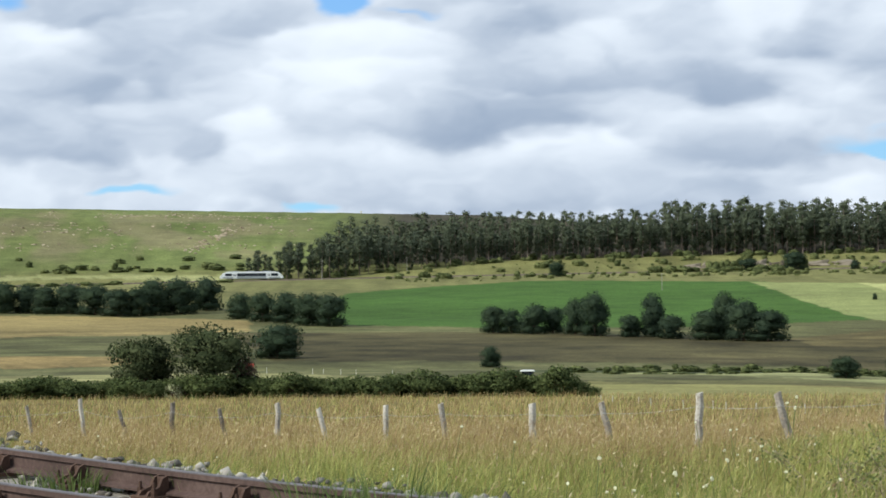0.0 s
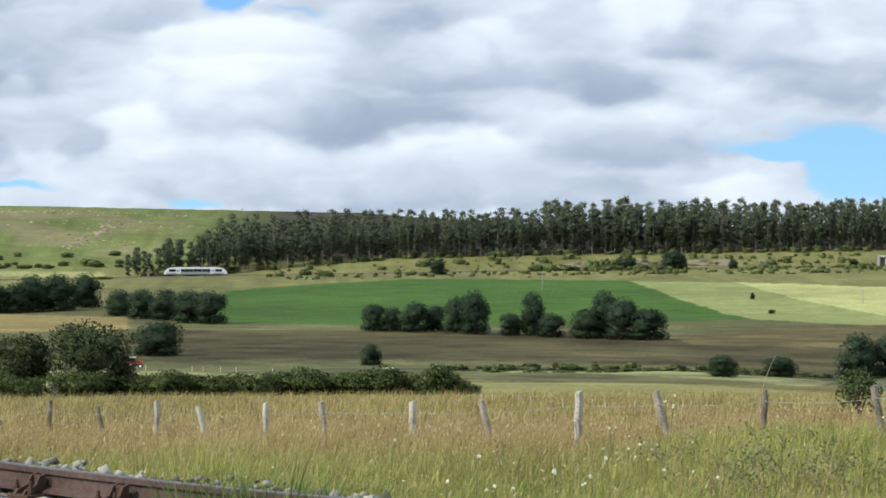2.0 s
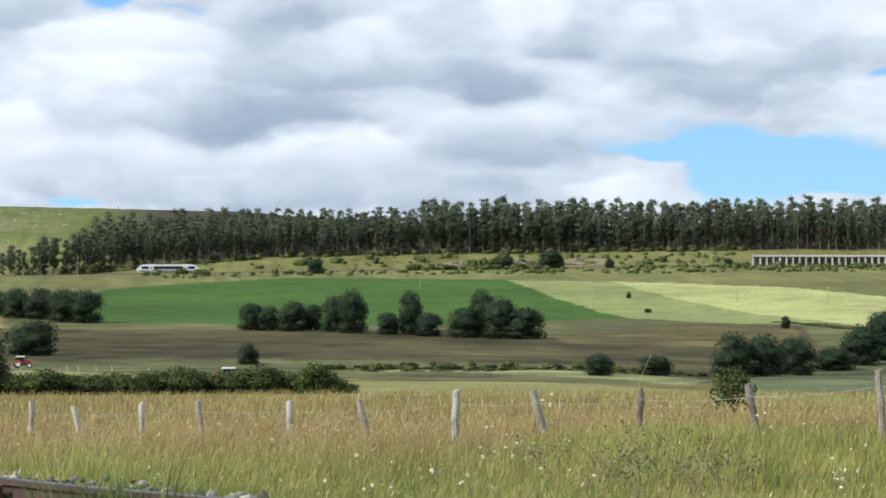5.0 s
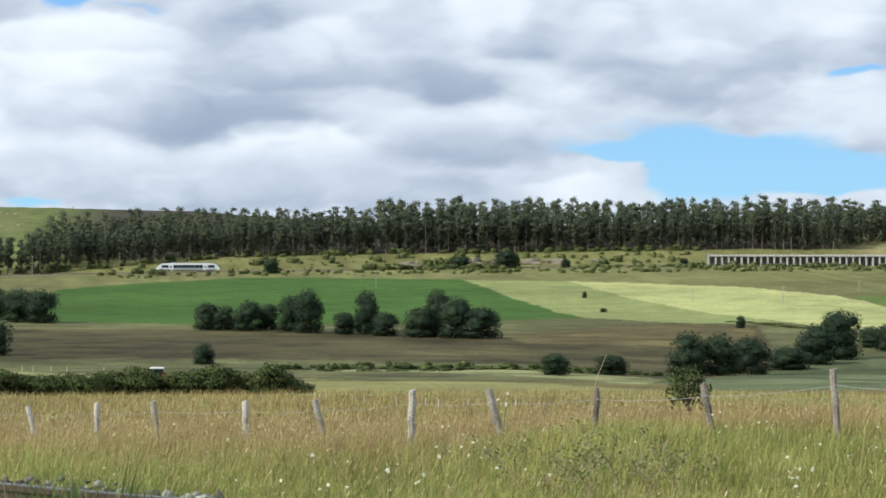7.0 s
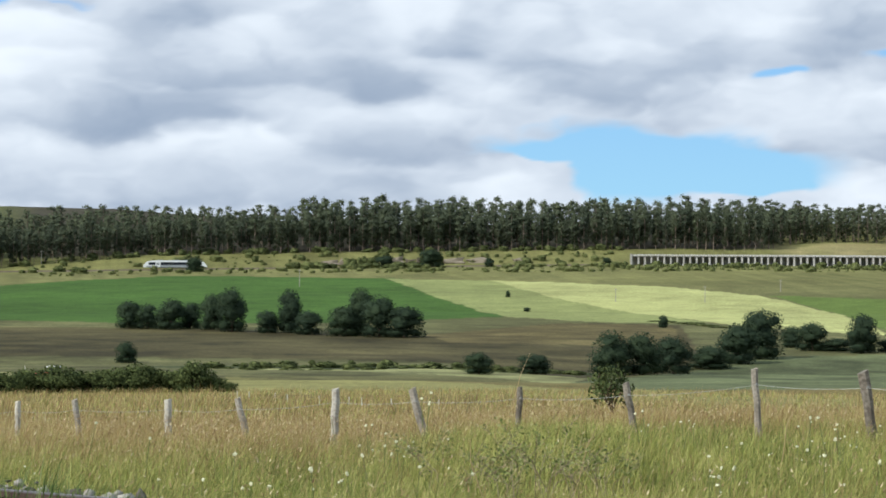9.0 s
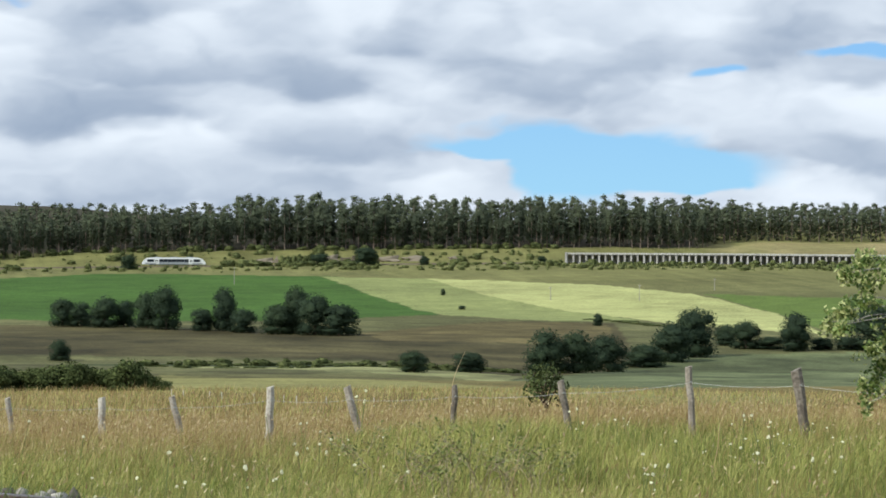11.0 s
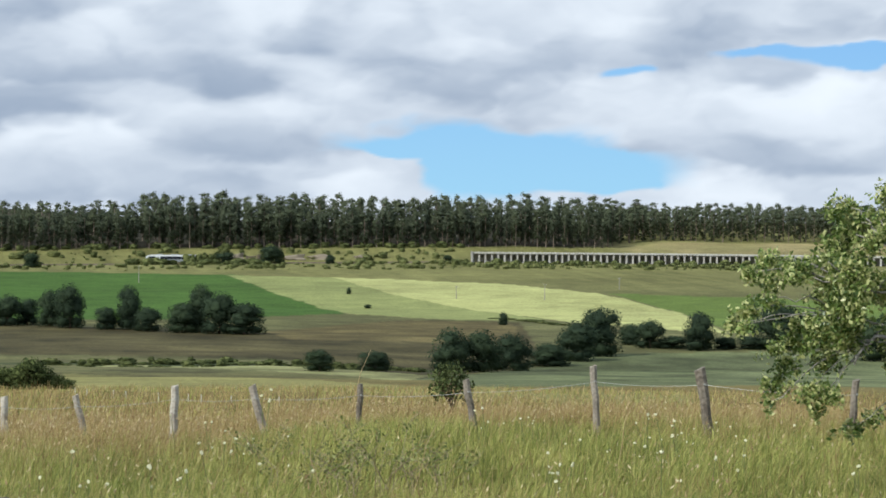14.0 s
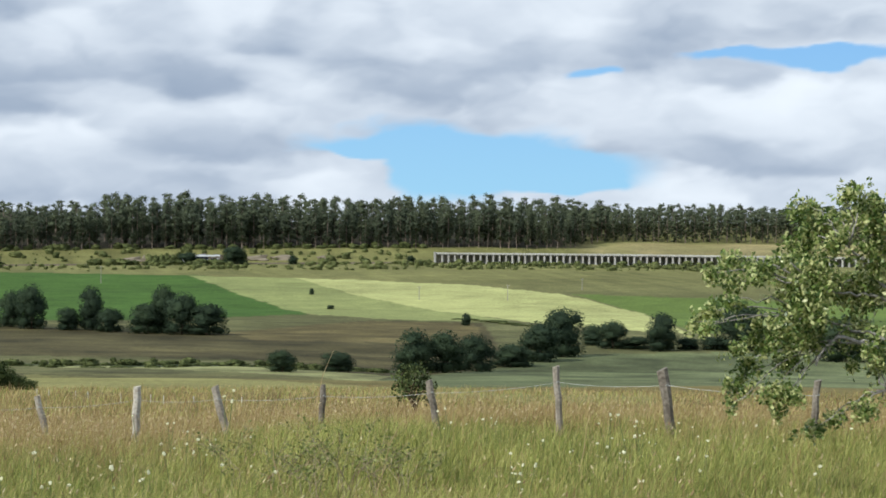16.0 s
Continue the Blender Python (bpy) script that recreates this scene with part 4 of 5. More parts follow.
def build_track():
    web = [(-0.067, -0.145), (0.067, -0.145), (0.067, -0.132), (0.012, -0.112), (0.010, -0.042), (0.031, -0.034), (0.031, -0.006), (-0.031, -0.006), (-0.031, -0.034), (-0.010, -0.042), (-0.012, -0.112), (-0.067, -0.132)]
    cap = [(-0.029, -0.006), (0.029, -0.006), (0.030, -0.003), (0.022, 0.002), (-0.022, 0.002), (-0.030, -0.003)]
    track = thing("railway_track", "disused rusty railway track with cast chairs on stone ballast", "railway track")
    for off, label in ((0.0, "far rail, brown with rust"), (1.12, "near rail, brown with rust")):
        rail = child("rail", mesh_of("rail", *sweep(web, off, RAIL_TOP), M_RAIL), track, label)
        child("rail_head", mesh_of("rail_head", *sweep(cap, off, RAIL_TOP), M_RAIL_TOP), rail, "duller worn running surface")
    # cast chair with a tall finned jaw and a bolt
    bm = bmesh.new()
    box(bm, -0.11, 0.11, -0.20, 0.20, 0.0, 0.025, 0.006)
    for sx in (-0.045, 0.045):
        prof = [(0.03, 0.02), (0.19, 0.02), (0.17, 0.05), (0.10, 0.075), (0.075, 0.125), (0.035, 0.14)]
        vs = [[bm.verts.new((sx + t, y, z)) for y, z in prof] for t in (-0.012, 0.012)]
        bm.faces.new(vs[0][::-1])
        bm.faces.new(vs[1])
        for k in range(len(prof)):
            k2 = (k + 1) % len(prof)
            bm.faces.new((vs[0][k], vs[0][k2], vs[1][k2], vs[1][k]))
    box(bm, -0.05, 0.05, 0.03, 0.06, 0.02, 0.13, 0.01)
    chair = bpy.data.meshes.new("chair")
    bmesh.ops.recalc_face_normals(bm, faces=bm.faces[:])
    bm.to_mesh(chair)
    bm.free()
    chair.materials.append(M_CHAIR)
    bm = bmesh.new()
    bmesh.ops.create_cone(bm, cap_ends=True, segments=6, radius1=0.024, radius2=0.022, depth=0.05, matrix=Matrix.Translation((0, 0, 0.045)))
    bmesh.ops.create_cone(bm, cap_ends=True, segments=8, radius1=0.012, radius2=0.010, depth=0.04, matrix=Matrix.Translation((0, 0, 0.085)))
    bolt = bpy.data.meshes.new("bolt")
    bm.to_mesh(bolt)
    bm.free()
    bolt.materials.append(M_CHAIR)
    bm = bmesh.new()
    box(bm, -0.12, 0.12, -0.75, 1.9, -0.16, 0.0, 0.012)
    sleeper = bpy.data.meshes.new("sleeper")
    bm.to_mesh(sleeper)
    bm.free()
    sleeper.materials.append(M_SLEEPER)
    p, d, nrm = rail_path(0.0, 240)
    s = np.concatenate([[0], np.cumsum(np.linalg.norm(np.diff(p, axis=0), axis=1))])
    for dist in np.arange(0.3, s[-1], 0.92):
        i = int(np.searchsorted(s, dist))
        if i >= len(p):
            break
        turn = math.atan2(nrm[i][1], nrm[i][0]) - math.pi / 2
        base = RAIL_TOP - 0.17
        o = child("sleeper", sleeper, track)
        o.matrix_basis = Matrix.LocRotScale((p[i][0], p[i][1], base), Euler((0, 0, turn)), None)
        for off in (0.0, 1.12):
            c = child("chair", chair, track)
            c.matrix_basis = Matrix.LocRotScale((p[i][0] + nrm[i][0] * off, p[i][1] + nrm[i][1] * off, base), Euler((0, 0, turn)), None)
            for sx in (-0.075, 0.075):
                b = child("bolt", bolt, c)
                b.matrix_basis = pose(sx, 0.15, 0.0)
    # ballast: a bed and loose stones
    bed = [(-0.75, -0.30), (2.4, -0.30), (2.2, 0.0), (-0.45, 0.0)]
    tagged(new("ballast_bed", mesh_of("ballast_bed", *sweep(bed, 0.0, RAIL_TOP - 0.185), M_STONE)), "bed of grey ballast under the track", "ballast", kind="structure")
    ico = bmesh.new()
    bmesh.ops.create_icosphere(ico, subdivisions=1, radius=1)
    base = np.array([v.co[:] for v in ico.verts])
    tri = np.array([[v.index for v in f.verts] for f in ico.faces])
    ico.free()
    n = 7000
    pick = rng.integers(0, len(p), n)
    off = np.concatenate([rng.uniform(-0.62, 1.9, n - 1700), rng.uniform(-1.0, -0.3, 1700)])
    at = p[pick] + nrm[pick] * off[:, None] + rng.normal(size=(n, 2)) * 0.05
    heap = fbm(at[:, 0] * 1.1 + 30, at[:, 1] * 1.1 + 30, 175, 2)
    size = 0.014 + 0.03 * rng.random(n) ** 2 + np.where(off < -0.25, 0.022 * np.clip(heap - 0.45, 0, 0.3) * rng.random(n), 0)
    z = RAIL_TOP - 0.19 + rng.random(n) * 0.03 + np.where(off < -0.3, 0.02 + 0.24 * np.clip(heap - 0.45, 0, 0.3) * rng.random(n), 0)
    wob = 1 + 0.32 * rng.normal(size=(n, len(base), 1))
    sq = np.stack([0.8 + 0.6 * rng.random(n), 0.8 + 0.6 * rng.random(n), 0.5 + 0.5 * rng.random(n)], -1)
    v = base[None] * wob * sq[:, None] * size[:, None, None] + np.concatenate([at, z[:, None]], 1)[:, None]
    f = tri[None] + (np.arange(n) * len(base))[:, None, None]
    tagged(new("ballast_stones", fast_mesh("ballast_stones", v.reshape(-1, 3), f.reshape(-1, 3), [M_STONE])), "loose pale and grey ballast stones along the rails", "ballast", kind="stuff")


build_track()

# ---- the meadow fence ----
M_POST = material("weathered_post", [(0.25, (0.12, 0.10, 0.08)), (0.5, (0.31, 0.27, 0.225)), (0.75, (0.58, 0.54, 0.47))], 3.0, 22.0, 0.9, 0.6, obj_random=0.4, bump_dist=0.01)
M_WIRE = material("galvanised_wire", [(0.3, (0.30, 0.30, 0.29)), (0.7, (0.5, 0.5, 0.48))], 5.0, 40.0, 0.5, 0.0, metal=0.7)
# bearing, height, lean to the right (degrees), thickness
POSTS = [(-12.1, 0.95, 0, 0.1), (-10.69, 0.94, -9, 0.09), (-9.34, 1.05, -5, 0.11), (-8.36, 0.82, -16, 0.1), (-7.04, 0.92, 0, 0.12), (-5.8, 0.78, -12, 0.1), (-4.32, 0.86, 0, 0.12), (-3.23, 0.77, -14, 0.11), (-1.52, 0.80, 2, 0.12),
         (-0.05, 0.83, -9, 0.12), (2.29, 0.84, -1, 0.15), (4.19, 0.88, -14, 0.13), (6.6, 1.01, 2, 0.15), (8.8, 0.98, -16, 0.14), (11.39, 0.82, 1, 0.11), (14.26, 0.86, -12, 0.13), (17.52, 1.05, -4, 0.12), (20.36, 1.06, -9, 0.18), (24.1, 0.95, 3, 0.12)]


def fence_distance(az):
    a = radians(az)
    return 39.9 / (math.cos(a) + 1.0 * math.sin(a))


def build_fence():
    tops = []
    for i, (az, h, lean, thick) in enumerate(POSTS):
        d = fence_distance(az)
        g = on_ground(az - 0.015 * lean, d)
        r = random.Random(50 + i)
        pts, rad = [], []
        for k in range(7):
            z = -0.3 + (h + 0.3) * k / 6
            pts.append((r.uniform(-0.012, 0.012), r.uniform(-0.012, 0.012), z))
            rad.append(thick * 0.44 * (1.05 - 0.08 * k / 6) * r.uniform(0.92, 1.08))
        v, f = tube(pts, rad, 8)
        v = [(x, y, z + (0.03 * x / thick + 0.02 * r.random() if z > h - 0.05 else 0)) for x, y, z in v]
        t = thing("fence_post", "weathered grey split wooden fence post" + (", leaning" if abs(lean) > 6 else ", upright"), "fence post", "meadow fence posts")
        t.matrix_basis = Matrix.Translation(g) @ pose(0, 0, 0, r.uniform(-3, 3), lean, 0)
        child("post", mesh_of("post", v, f, M_POST), t)
        staple = bmesh.new()
        box(staple, -0.012, 0.012, -thick * 0.5 - 0.015, -thick * 0.5 + 0.01, h * 0.80, h * 0.80 + 0.02)
        part("staple", staple, M_WIRE, t)
        tops.append([t.matrix_basis @ Vector((0, -thick * 0.5 - 0.008, h * q)) for q in (0.80, 0.45)])
    for a, b in zip(tops, tops[1:]):
        for k in range(1):
            pts = [a[k].lerp(b[k], q / 6) - Vector((0, 0, 0.04 * (1 - (2 * q / 6 - 1) ** 2))) for q in range(7)]
            v, f = tube(pts, [0.003] * 7, 4)
            tagged(new("fence_wire", mesh_of("fence_wire", v, f, M_WIRE)), "thin slack wire strung between the fence posts", "fence wire", "meadow fence wires")


build_fence()
M_STAKE = material("pale_stake", [(0.3, (0.5, 0.48, 0.42)), (0.7, (0.7, 0.68, 0.6))], 3.0, 20.0, 0.8, 0.1)
STAKES = [(-4.6, 372, 0.9), (-3.41, 360, 0.8), (-3.13, 358, 0.75), (-2.68, 349, 0.75), (-2.28, 338, 0.8), (-1.34, 325, 0.75), (4.07, 134, 0.38), (4.37, 131, 0.38), (5.05, 126, 0.38), (5.36, 123, 0.38), (6.19, 116, 0.38), (6.96, 113, 0.38), (7.29, 109, 0.38), (8.06, 107, 0.38), (9.3, 104, 0.38)]
for az, d, h in STAKES:
    v, f = tube([(0, 0, -0.2), (0.01, 0, h * 0.5), (0, 0, h * 1.15)], [0.045, 0.04, 0.035] if d > 200 else [0.025, 0.022, 0.02], 6)
    t = thing("fence_stake", "pale thin stake of a field fence in the grass", "fence stake", "field stakes")
    t.matrix_basis = Matrix.Translation(on_ground(az, d))
    child("stake", mesh_of("stake", v, f, M_STAKE), t)


# ---- poles ----
M_POLE = material("pole_wood", [(0.3, (0.22, 0.20, 0.17)), (0.7, (0.40, 0.37, 0.32))], 1.0, 8.0, 0.9, 0.3)
for az, d, h in ((-3.15, 1002, 9.0), (-0.94, 1040, 6.5), (5.67, 830, 6.6), (13.88, 745, 4.6), (16.18, 745, 5.6), (18.11, 800, 4.4)):
    t = thing("utility_pole", "thin grey wooden line pole with a short crossarm", "utility pole", "line poles")
    t.matrix_basis = Matrix.Translation(on_ground(az, d))
    v, f = tube([(0, 0, -0.5), (0, 0, h * 0.5), (0, 0, h)], [0.15, 0.13, 0.10], 8)
    child("pole", mesh_of("pole", v, f, M_POLE), t)
    bm = bmesh.new()
    box(bm, -0.6, 0.6, -0.16, -0.10, h - 0.5, h - 0.38)
    part("crossarm", bm, M_POLE, t)
    for x in (-0.5, 0.0, 0.5):
        bm = bmesh.new()
        bmesh.ops.create_cone(bm, cap_ends=True, segments=6, radius1=0.05, radius2=0.03, depth=0.16, matrix=Matrix.Translation((x, -0.13, h - 0.30)))
        part("insulator", bm, M_STAKE, t)

# ---- the concrete gallery over the line ----
M_CONCRETE = material("weathered_concrete", [(0.25, (0.24, 0.22, 0.20)), (0.5, (0.42, 0.40, 0.37)), (0.8, (0.60, 0.58, 0.54))], 0.25, 3.0, 0.9, 0.3, obj_random=0.2)


def build_gallery():
    gal = thing("avalanche_gallery", "long grey concrete gallery on square pillars over the railway", "railway gallery")
    az0, az1 = 14.3, 25.6
    n = 68
    stations = [az0 + (az1 - az0) * i / n for i in range(n + 1)]
    zt = [float(track_z(a)) + 0.15 - 0.075 * max(0, a - 19) for a in stations]
    # roof slab and back wall as bent bands
    def band(d0, d1, h0, h1):
        v, f = [], []
        for a, z in zip(stations, zt):
            for d, h in ((d0, h0), (d1, h0), (d1, h1), (d0, h1)):
                p = bearing(a, d, z + h)
                v.append(p[:])
        for i in range(n):
            for k in range(4):
                q, q2 = i * 4 + k, i * 4 + (k + 1) % 4
                f.append((q, q2, q2 + 4, q + 4))
        f.append((3, 2, 1, 0))
        f.append(tuple(n * 4 + k for k in range(4)))
        return v, f
    child("roof", mesh_of("roof", *band(1003.6, 1016.5, 3.45, 4.15), M_CONCRETE), gal, "pale stained concrete roof slab")
    child("beam", mesh_of("beam", *band(1004.0, 1004.9, 3.1, 3.45), M_CONCRETE), gal)
    child("back_wall", mesh_of("back_wall", *band(1015.2, 1016.0, -0.6, 3.45), M_CONCRETE), gal)
    bm = bmesh.new()
    box(bm, -0.42, 0.42, -0.45, 0.45, -1.3, 3.1, 0.05)
    box(bm, -0.55, 0.55, -0.55, 0.55, -1.3, -0.3, 0.05)
    pillar = bpy.data.meshes.new("pillar")
    bm.to_mesh(pillar)
    bm.free()
    pillar.materials.append(M_CONCRETE)
    for a, z in zip(stations, zt):
        o = child("pillar", pillar, gal)
        o.matrix_basis = Matrix.Translation(bearing(a, 1004.45, z)) @ pose(0, 0, 0, 0, 0, -a)
    # arched portal wall at the open end
    bm = bmesh.new()
    prof = [(-1.3, -0.6)] + [(5.0 - 4.2 * math.cos(k * math.pi / 8), 1.5 + 1.6 * math.sin(k * math.pi / 8)) for k in range(9)] + [(11.4, -0.6), (11.4, 4.4), (-1.3, 4.4)]
    prof = [(-1.3, -0.6), (0.8, -0.6)] + prof[1:10] + [(9.2, -0.6)] + prof[10:]
    rows = [[bm.verts.new((x, y, z)) for y, z in prof] for x in (-0.9, 0.0)]
    bm.faces.new(rows[0][::-1])
    bm.faces.new(rows[1])
    for k in range(len(prof)):
        k2 = (k + 1) % len(prof)
        bm.faces.new((rows[0][k], rows[0][k2], rows[1][k2], rows[1][k]))
    bmesh.ops.recalc_face_normals(bm, faces=bm.faces[:])
    o = part("portal", bm, M_CONCRETE, gal, "end wall with an arched opening")
    o.matrix_basis = Matrix.Translation(bearing(az0, 1004.5, zt[0])) @ pose(0, 0, 0, 0, 0, -az0)


build_gallery()

# ---- cutting with bare rock and a ruined wall ----
M_ROCK = material("bare_rock", [(0.25, (0.07, 0.06, 0.045)), (0.5, (0.14, 0.115, 0.085)), (0.8, (0.25, 0.21, 0.155))], 0.3, 2.5, 0.95, 0.5, island=0.4, bump_dist=0.1)


def rock_mesh(seed, rough=0.8):
    bm = bmesh.new()
    bmesh.ops.create_icosphere(bm, subdivisions=2, radius=1)
    for v in bm.verts:
        v.co *= 1 + rough * noise.noise(v.co * 1.6 + Vector((seed * 3.1, 0, 0)))
        v.co.z = max(v.co.z, -0.4)
    me = bpy.data.meshes.new("rock")
    bm.to_mesh(me)
    bm.free()
    me.materials.append(M_ROCK)
    return me


M_SCREE = material("pale_ledge_stone", [(0.25, (0.22, 0.17, 0.115)), (0.5, (0.35, 0.28, 0.19)), (0.8, (0.52, 0.44, 0.32))], 0.3, 2.5, 0.95, 0.5, island=0.4, bump_dist=0.1)
ROCKS = [rock_mesh(i) for i in range(5)]


def build_rocks():
    r = random.Random(31)
    for az, d, w, h in ((6.5, 1019, 9, 2.0), (6.9, 1020, 11, 2.6), (7.35, 1020, 9, 2.4), (9.7, 1020, 12, 2.2), (10.3, 1021, 13, 2.0), (8.2, 1021, 8, 2.8), (11.4, 1022, 9, 1.6)):
        t = tagged(new("rock_outcrop", ROCKS[r.randrange(5)]), "bare brown rock face of the railway cutting", "rock", "cutting rocks")
        t.matrix_basis = Matrix.LocRotScale(on_ground(az, d + 6), Euler((0, 0, r.uniform(-0.3, 0.3) - radians(az))), (w / 2, 3.0, h * 0.95))
    # pale ledges and boulders on the hillside
    spots = []
    for _ in range(700):
        az = r.uniform(-12.8, -3.4)
        band = r.choice((1205, 1225, 1285, 1290, 1295, 1150))
        d = band + r.gauss(0, 9)
        if fbm(np.array(az * 1.3 + 40), np.array(d * 0.03), 170, 3) < 0.47:
            continue
        q = r.uniform(0.22, 0.62)
        spots.append((r.randrange(5), on_ground(az, d), q * r.uniform(0.9, 2.2), q * 0.8, r.random() * 6.28))
    for _ in range(60):
        az = r.gauss(-5.9, 0.35)
        d = 1150 + (az + 6.3) * 70 + r.gauss(0, 12)
        q = r.uniform(0.3, 0.8)
        spots.append((r.randrange(5), on_ground(az, d), q * 1.5, q, r.random() * 6.28))
    v, f, _ = baked(ROCKS, spots)
    tagged(new("hillside_rocks", mesh_of("hillside_rocks", v, f, M_SCREE)), "pale stones and broken ledges scattered over the hillside", "rocks", kind="stuff")
    wall = thing("ruined_wall", "broken pale stone wall with a gap beside the cutting", "stone wall")
    for x0, x1, h in ((-3.6, -2.4, 3.6), (-2.4, 0.6, 0.9), (0.6, 1.5, 2.4), (1.5, 4.6, 4.4)):
        bm = bmesh.new()
        box(bm, x0, x1, -0.4, 0.4, -1.0, h, 0.12)
        part("wall_section", bm, M_ROCK, wall)
    bm = bmesh.new()
    box(bm, -2.6, 1.7, -0.35, 0.35, 3.0, 3.7, 0.1)
    o = part("lintel", bm, M_ROCK, wall)
    o.matrix_basis = pose(0, 0, -0.15, 0, -8, 0)
    wall.matrix_basis = Matrix.Translation(on_ground(8.62, 1003)) @ pose(0, 0, 0, 0, 0, -8.6)
    for az, d, h, label in ((-2.12, 1395, 1.9, "small pale block on the skyline of the plateau"),):
        bm = bmesh.new()
        box(bm, -0.55, 0.55, -0.5, 0.5, -1.0, h, 0.12)
        t = thing("stone_hut", label, "hut")
        t.matrix_basis = Matrix.Translation(on_ground(az, d))
        part("wall", bm, M_STAKE, t)


build_rocks()


# ---- flowers and the twiggy shrub in the meadow ----
M_STEM = material("flower_stem", [(0.3, (0.10, 0.13, 0.04)), (0.7, (0.22, 0.24, 0.09))], 3.0, 12.0, 0.8, 0.0)


def flower_meshes(h, seed):
    """A stem and a ragged cream head."""
    r = random.Random(seed)
    stem = mesh_of("stem", *tube([(0, 0, 0), (0.012, 0, h * 0.5), (0, 0.01, h)], [0.006, 0.005, 0.003], 4), M_STEM)
    v, f = lump((0, 0, 0), (r.uniform(0.013, 0.026), r.uniform(0.013, 0.024), r.uniform(0.010, 0.032)), seed, 2)
    v = [(x * k, y * k + 0.01, z * k + h) for x, y, z in v for k in (r.uniform(0.45, 1.35),)]
    return stem, mesh_of("bloom", v, f, M_PETAL)


FLOWERS = [flower_meshes(0.34 + 0.045 * i, 500 + i) for i in range(7)]


def build_flowers():
    r = random.Random(77)
    heads = [(r.uniform(6, 25.5), r.uniform(18.5, 31)) for _ in range(30)]
    heads += [(r.gauss(18.9, 0.5), r.uniform(23.5, 27)) for _ in range(9)]
    heads += [(r.gauss(20.5, 1.2), r.uniform(20, 26)) for _ in range(6)]
    heads += [(r.gauss(3.4, 2.2), r.uniform(17.5, 24)) for _ in range(13)]
    heads += [(r.uniform(-11, 2), r.uniform(22, 32)) for _ in range(5)]
    spots = []
    for az, d in heads:
        spots += [(az + r.gauss(0, 0.16), d + r.gauss(0, 0.25)) for _ in range(r.choice((1, 1, 1, 2, 3)))]
    spots += [(8.95, 31), (8.97, 31.02), (8.92, 30.98), (17.9, 25.5), (17.95, 25.4)]
    for i, (az, d) in enumerate(spots):
        x = d * math.sin(radians(az))
        if d * math.cos(radians(az)) < float(rail_y(x)) + 0.9:
            continue
        st, bl = FLOWERS[i % 7]
        t = thing("wild_flower", "white umbel wildflower standing in the meadow grass", "flower", "meadow flowers")
        q = r.uniform(0.6, 1.15) * (1.5 if 8.9 < az < 9.0 else 1.0)
        t.matrix_basis = Matrix.LocRotScale(on_ground(az, d), Euler((r.uniform(-0.2, 0.2), r.uniform(-0.2, 0.2), r.random() * 6)), (q, q, q))
        child("stem", st, t)
        child("bloom", bl, t)


build_flowers()


M_BRIAR = material("briar_leaf", [(0.25, (0.11, 0.14, 0.04)), (0.5, (0.22, 0.255, 0.08)), (0.8, (0.42, 0.43, 0.18))], 2.0, 9.0, 0.6, 0, island=0.5, translucent=0.4)


M_CANE = material("pale_cane", [(0.3, (0.16, 0.12, 0.07)), (0.7, (0.40, 0.33, 0.21))], 4.0, 20.0, 0.85, 0.1)


def build_briar(az, d, h, w, seed, canes, leaves):
    r = random.Random(seed)
    t = thing("briar_shrub", "sparse twiggy briar with small green leaves in the grass", "shrub")
    t.matrix_basis = Matrix.Translation(on_ground(az, d))
    pts = []
    for k in range(canes):
        a = r.random() * 6.28
        reach = w * 0.5 * r.uniform(0.35, 1.0)
        top = Vector((math.cos(a) * reach, math.sin(a) * reach, h * r.uniform(0.5, 1.0)))
        mid = Vector((top.x * 0.35, top.y * 0.35, top.z * 0.6))
        foot = (top.x * 0.2 + r.uniform(-0.3, 0.3) * w, top.y * 0.2 + r.uniform(-0.3, 0.3) * w, -0.1)
        mid = mid + Vector((foot[0], foot[1], 0)) * 0.5
        top = top + Vector((foot[0], foot[1], 0)) * 0.5
        twigs = [tube([foot, mid[:], top[:]], [0.006, 0.004, 0.002], 4)]
        for _ in range(4):
            p = mid.lerp(top, r.uniform(0.2, 1.0))
            e = p + Vector((r.uniform(-1, 1), r.uniform(-1, 1), r.uniform(0, 0.8))) * 0.18
            twigs.append(tube([p[:], e[:]], [0.003, 0.0015], 3))
            pts.extend([p.lerp(e, u / leaves) + Vector((r.gauss(0, 0.03), r.gauss(0, 0.03), r.gauss(0, 0.025))) for u in range(leaves)])
        child("cane", mesh_of("cane", *joined(twigs), M_CANE), t, "thin brown branching cane")
    c = np.array([p[:] for p in pts])
    child("foliage", mesh_of("foliage", *cards(c, 0.022 * (0.6 + 0.8 * rng.random(len(c)))), M_BRIAR), t, "small green leaves")


build_briar(11.7, 20.5, 0.98, 1.7, 5, 20, 6)
build_briar(9.9, 21.5, 0.72, 1.2, 6, 12, 5)
build_briar(13.3, 21.0, 0.70, 1.2, 8, 12, 5)
build_briar(8.9, 25.0, 0.7, 0.9, 9, 8, 5)


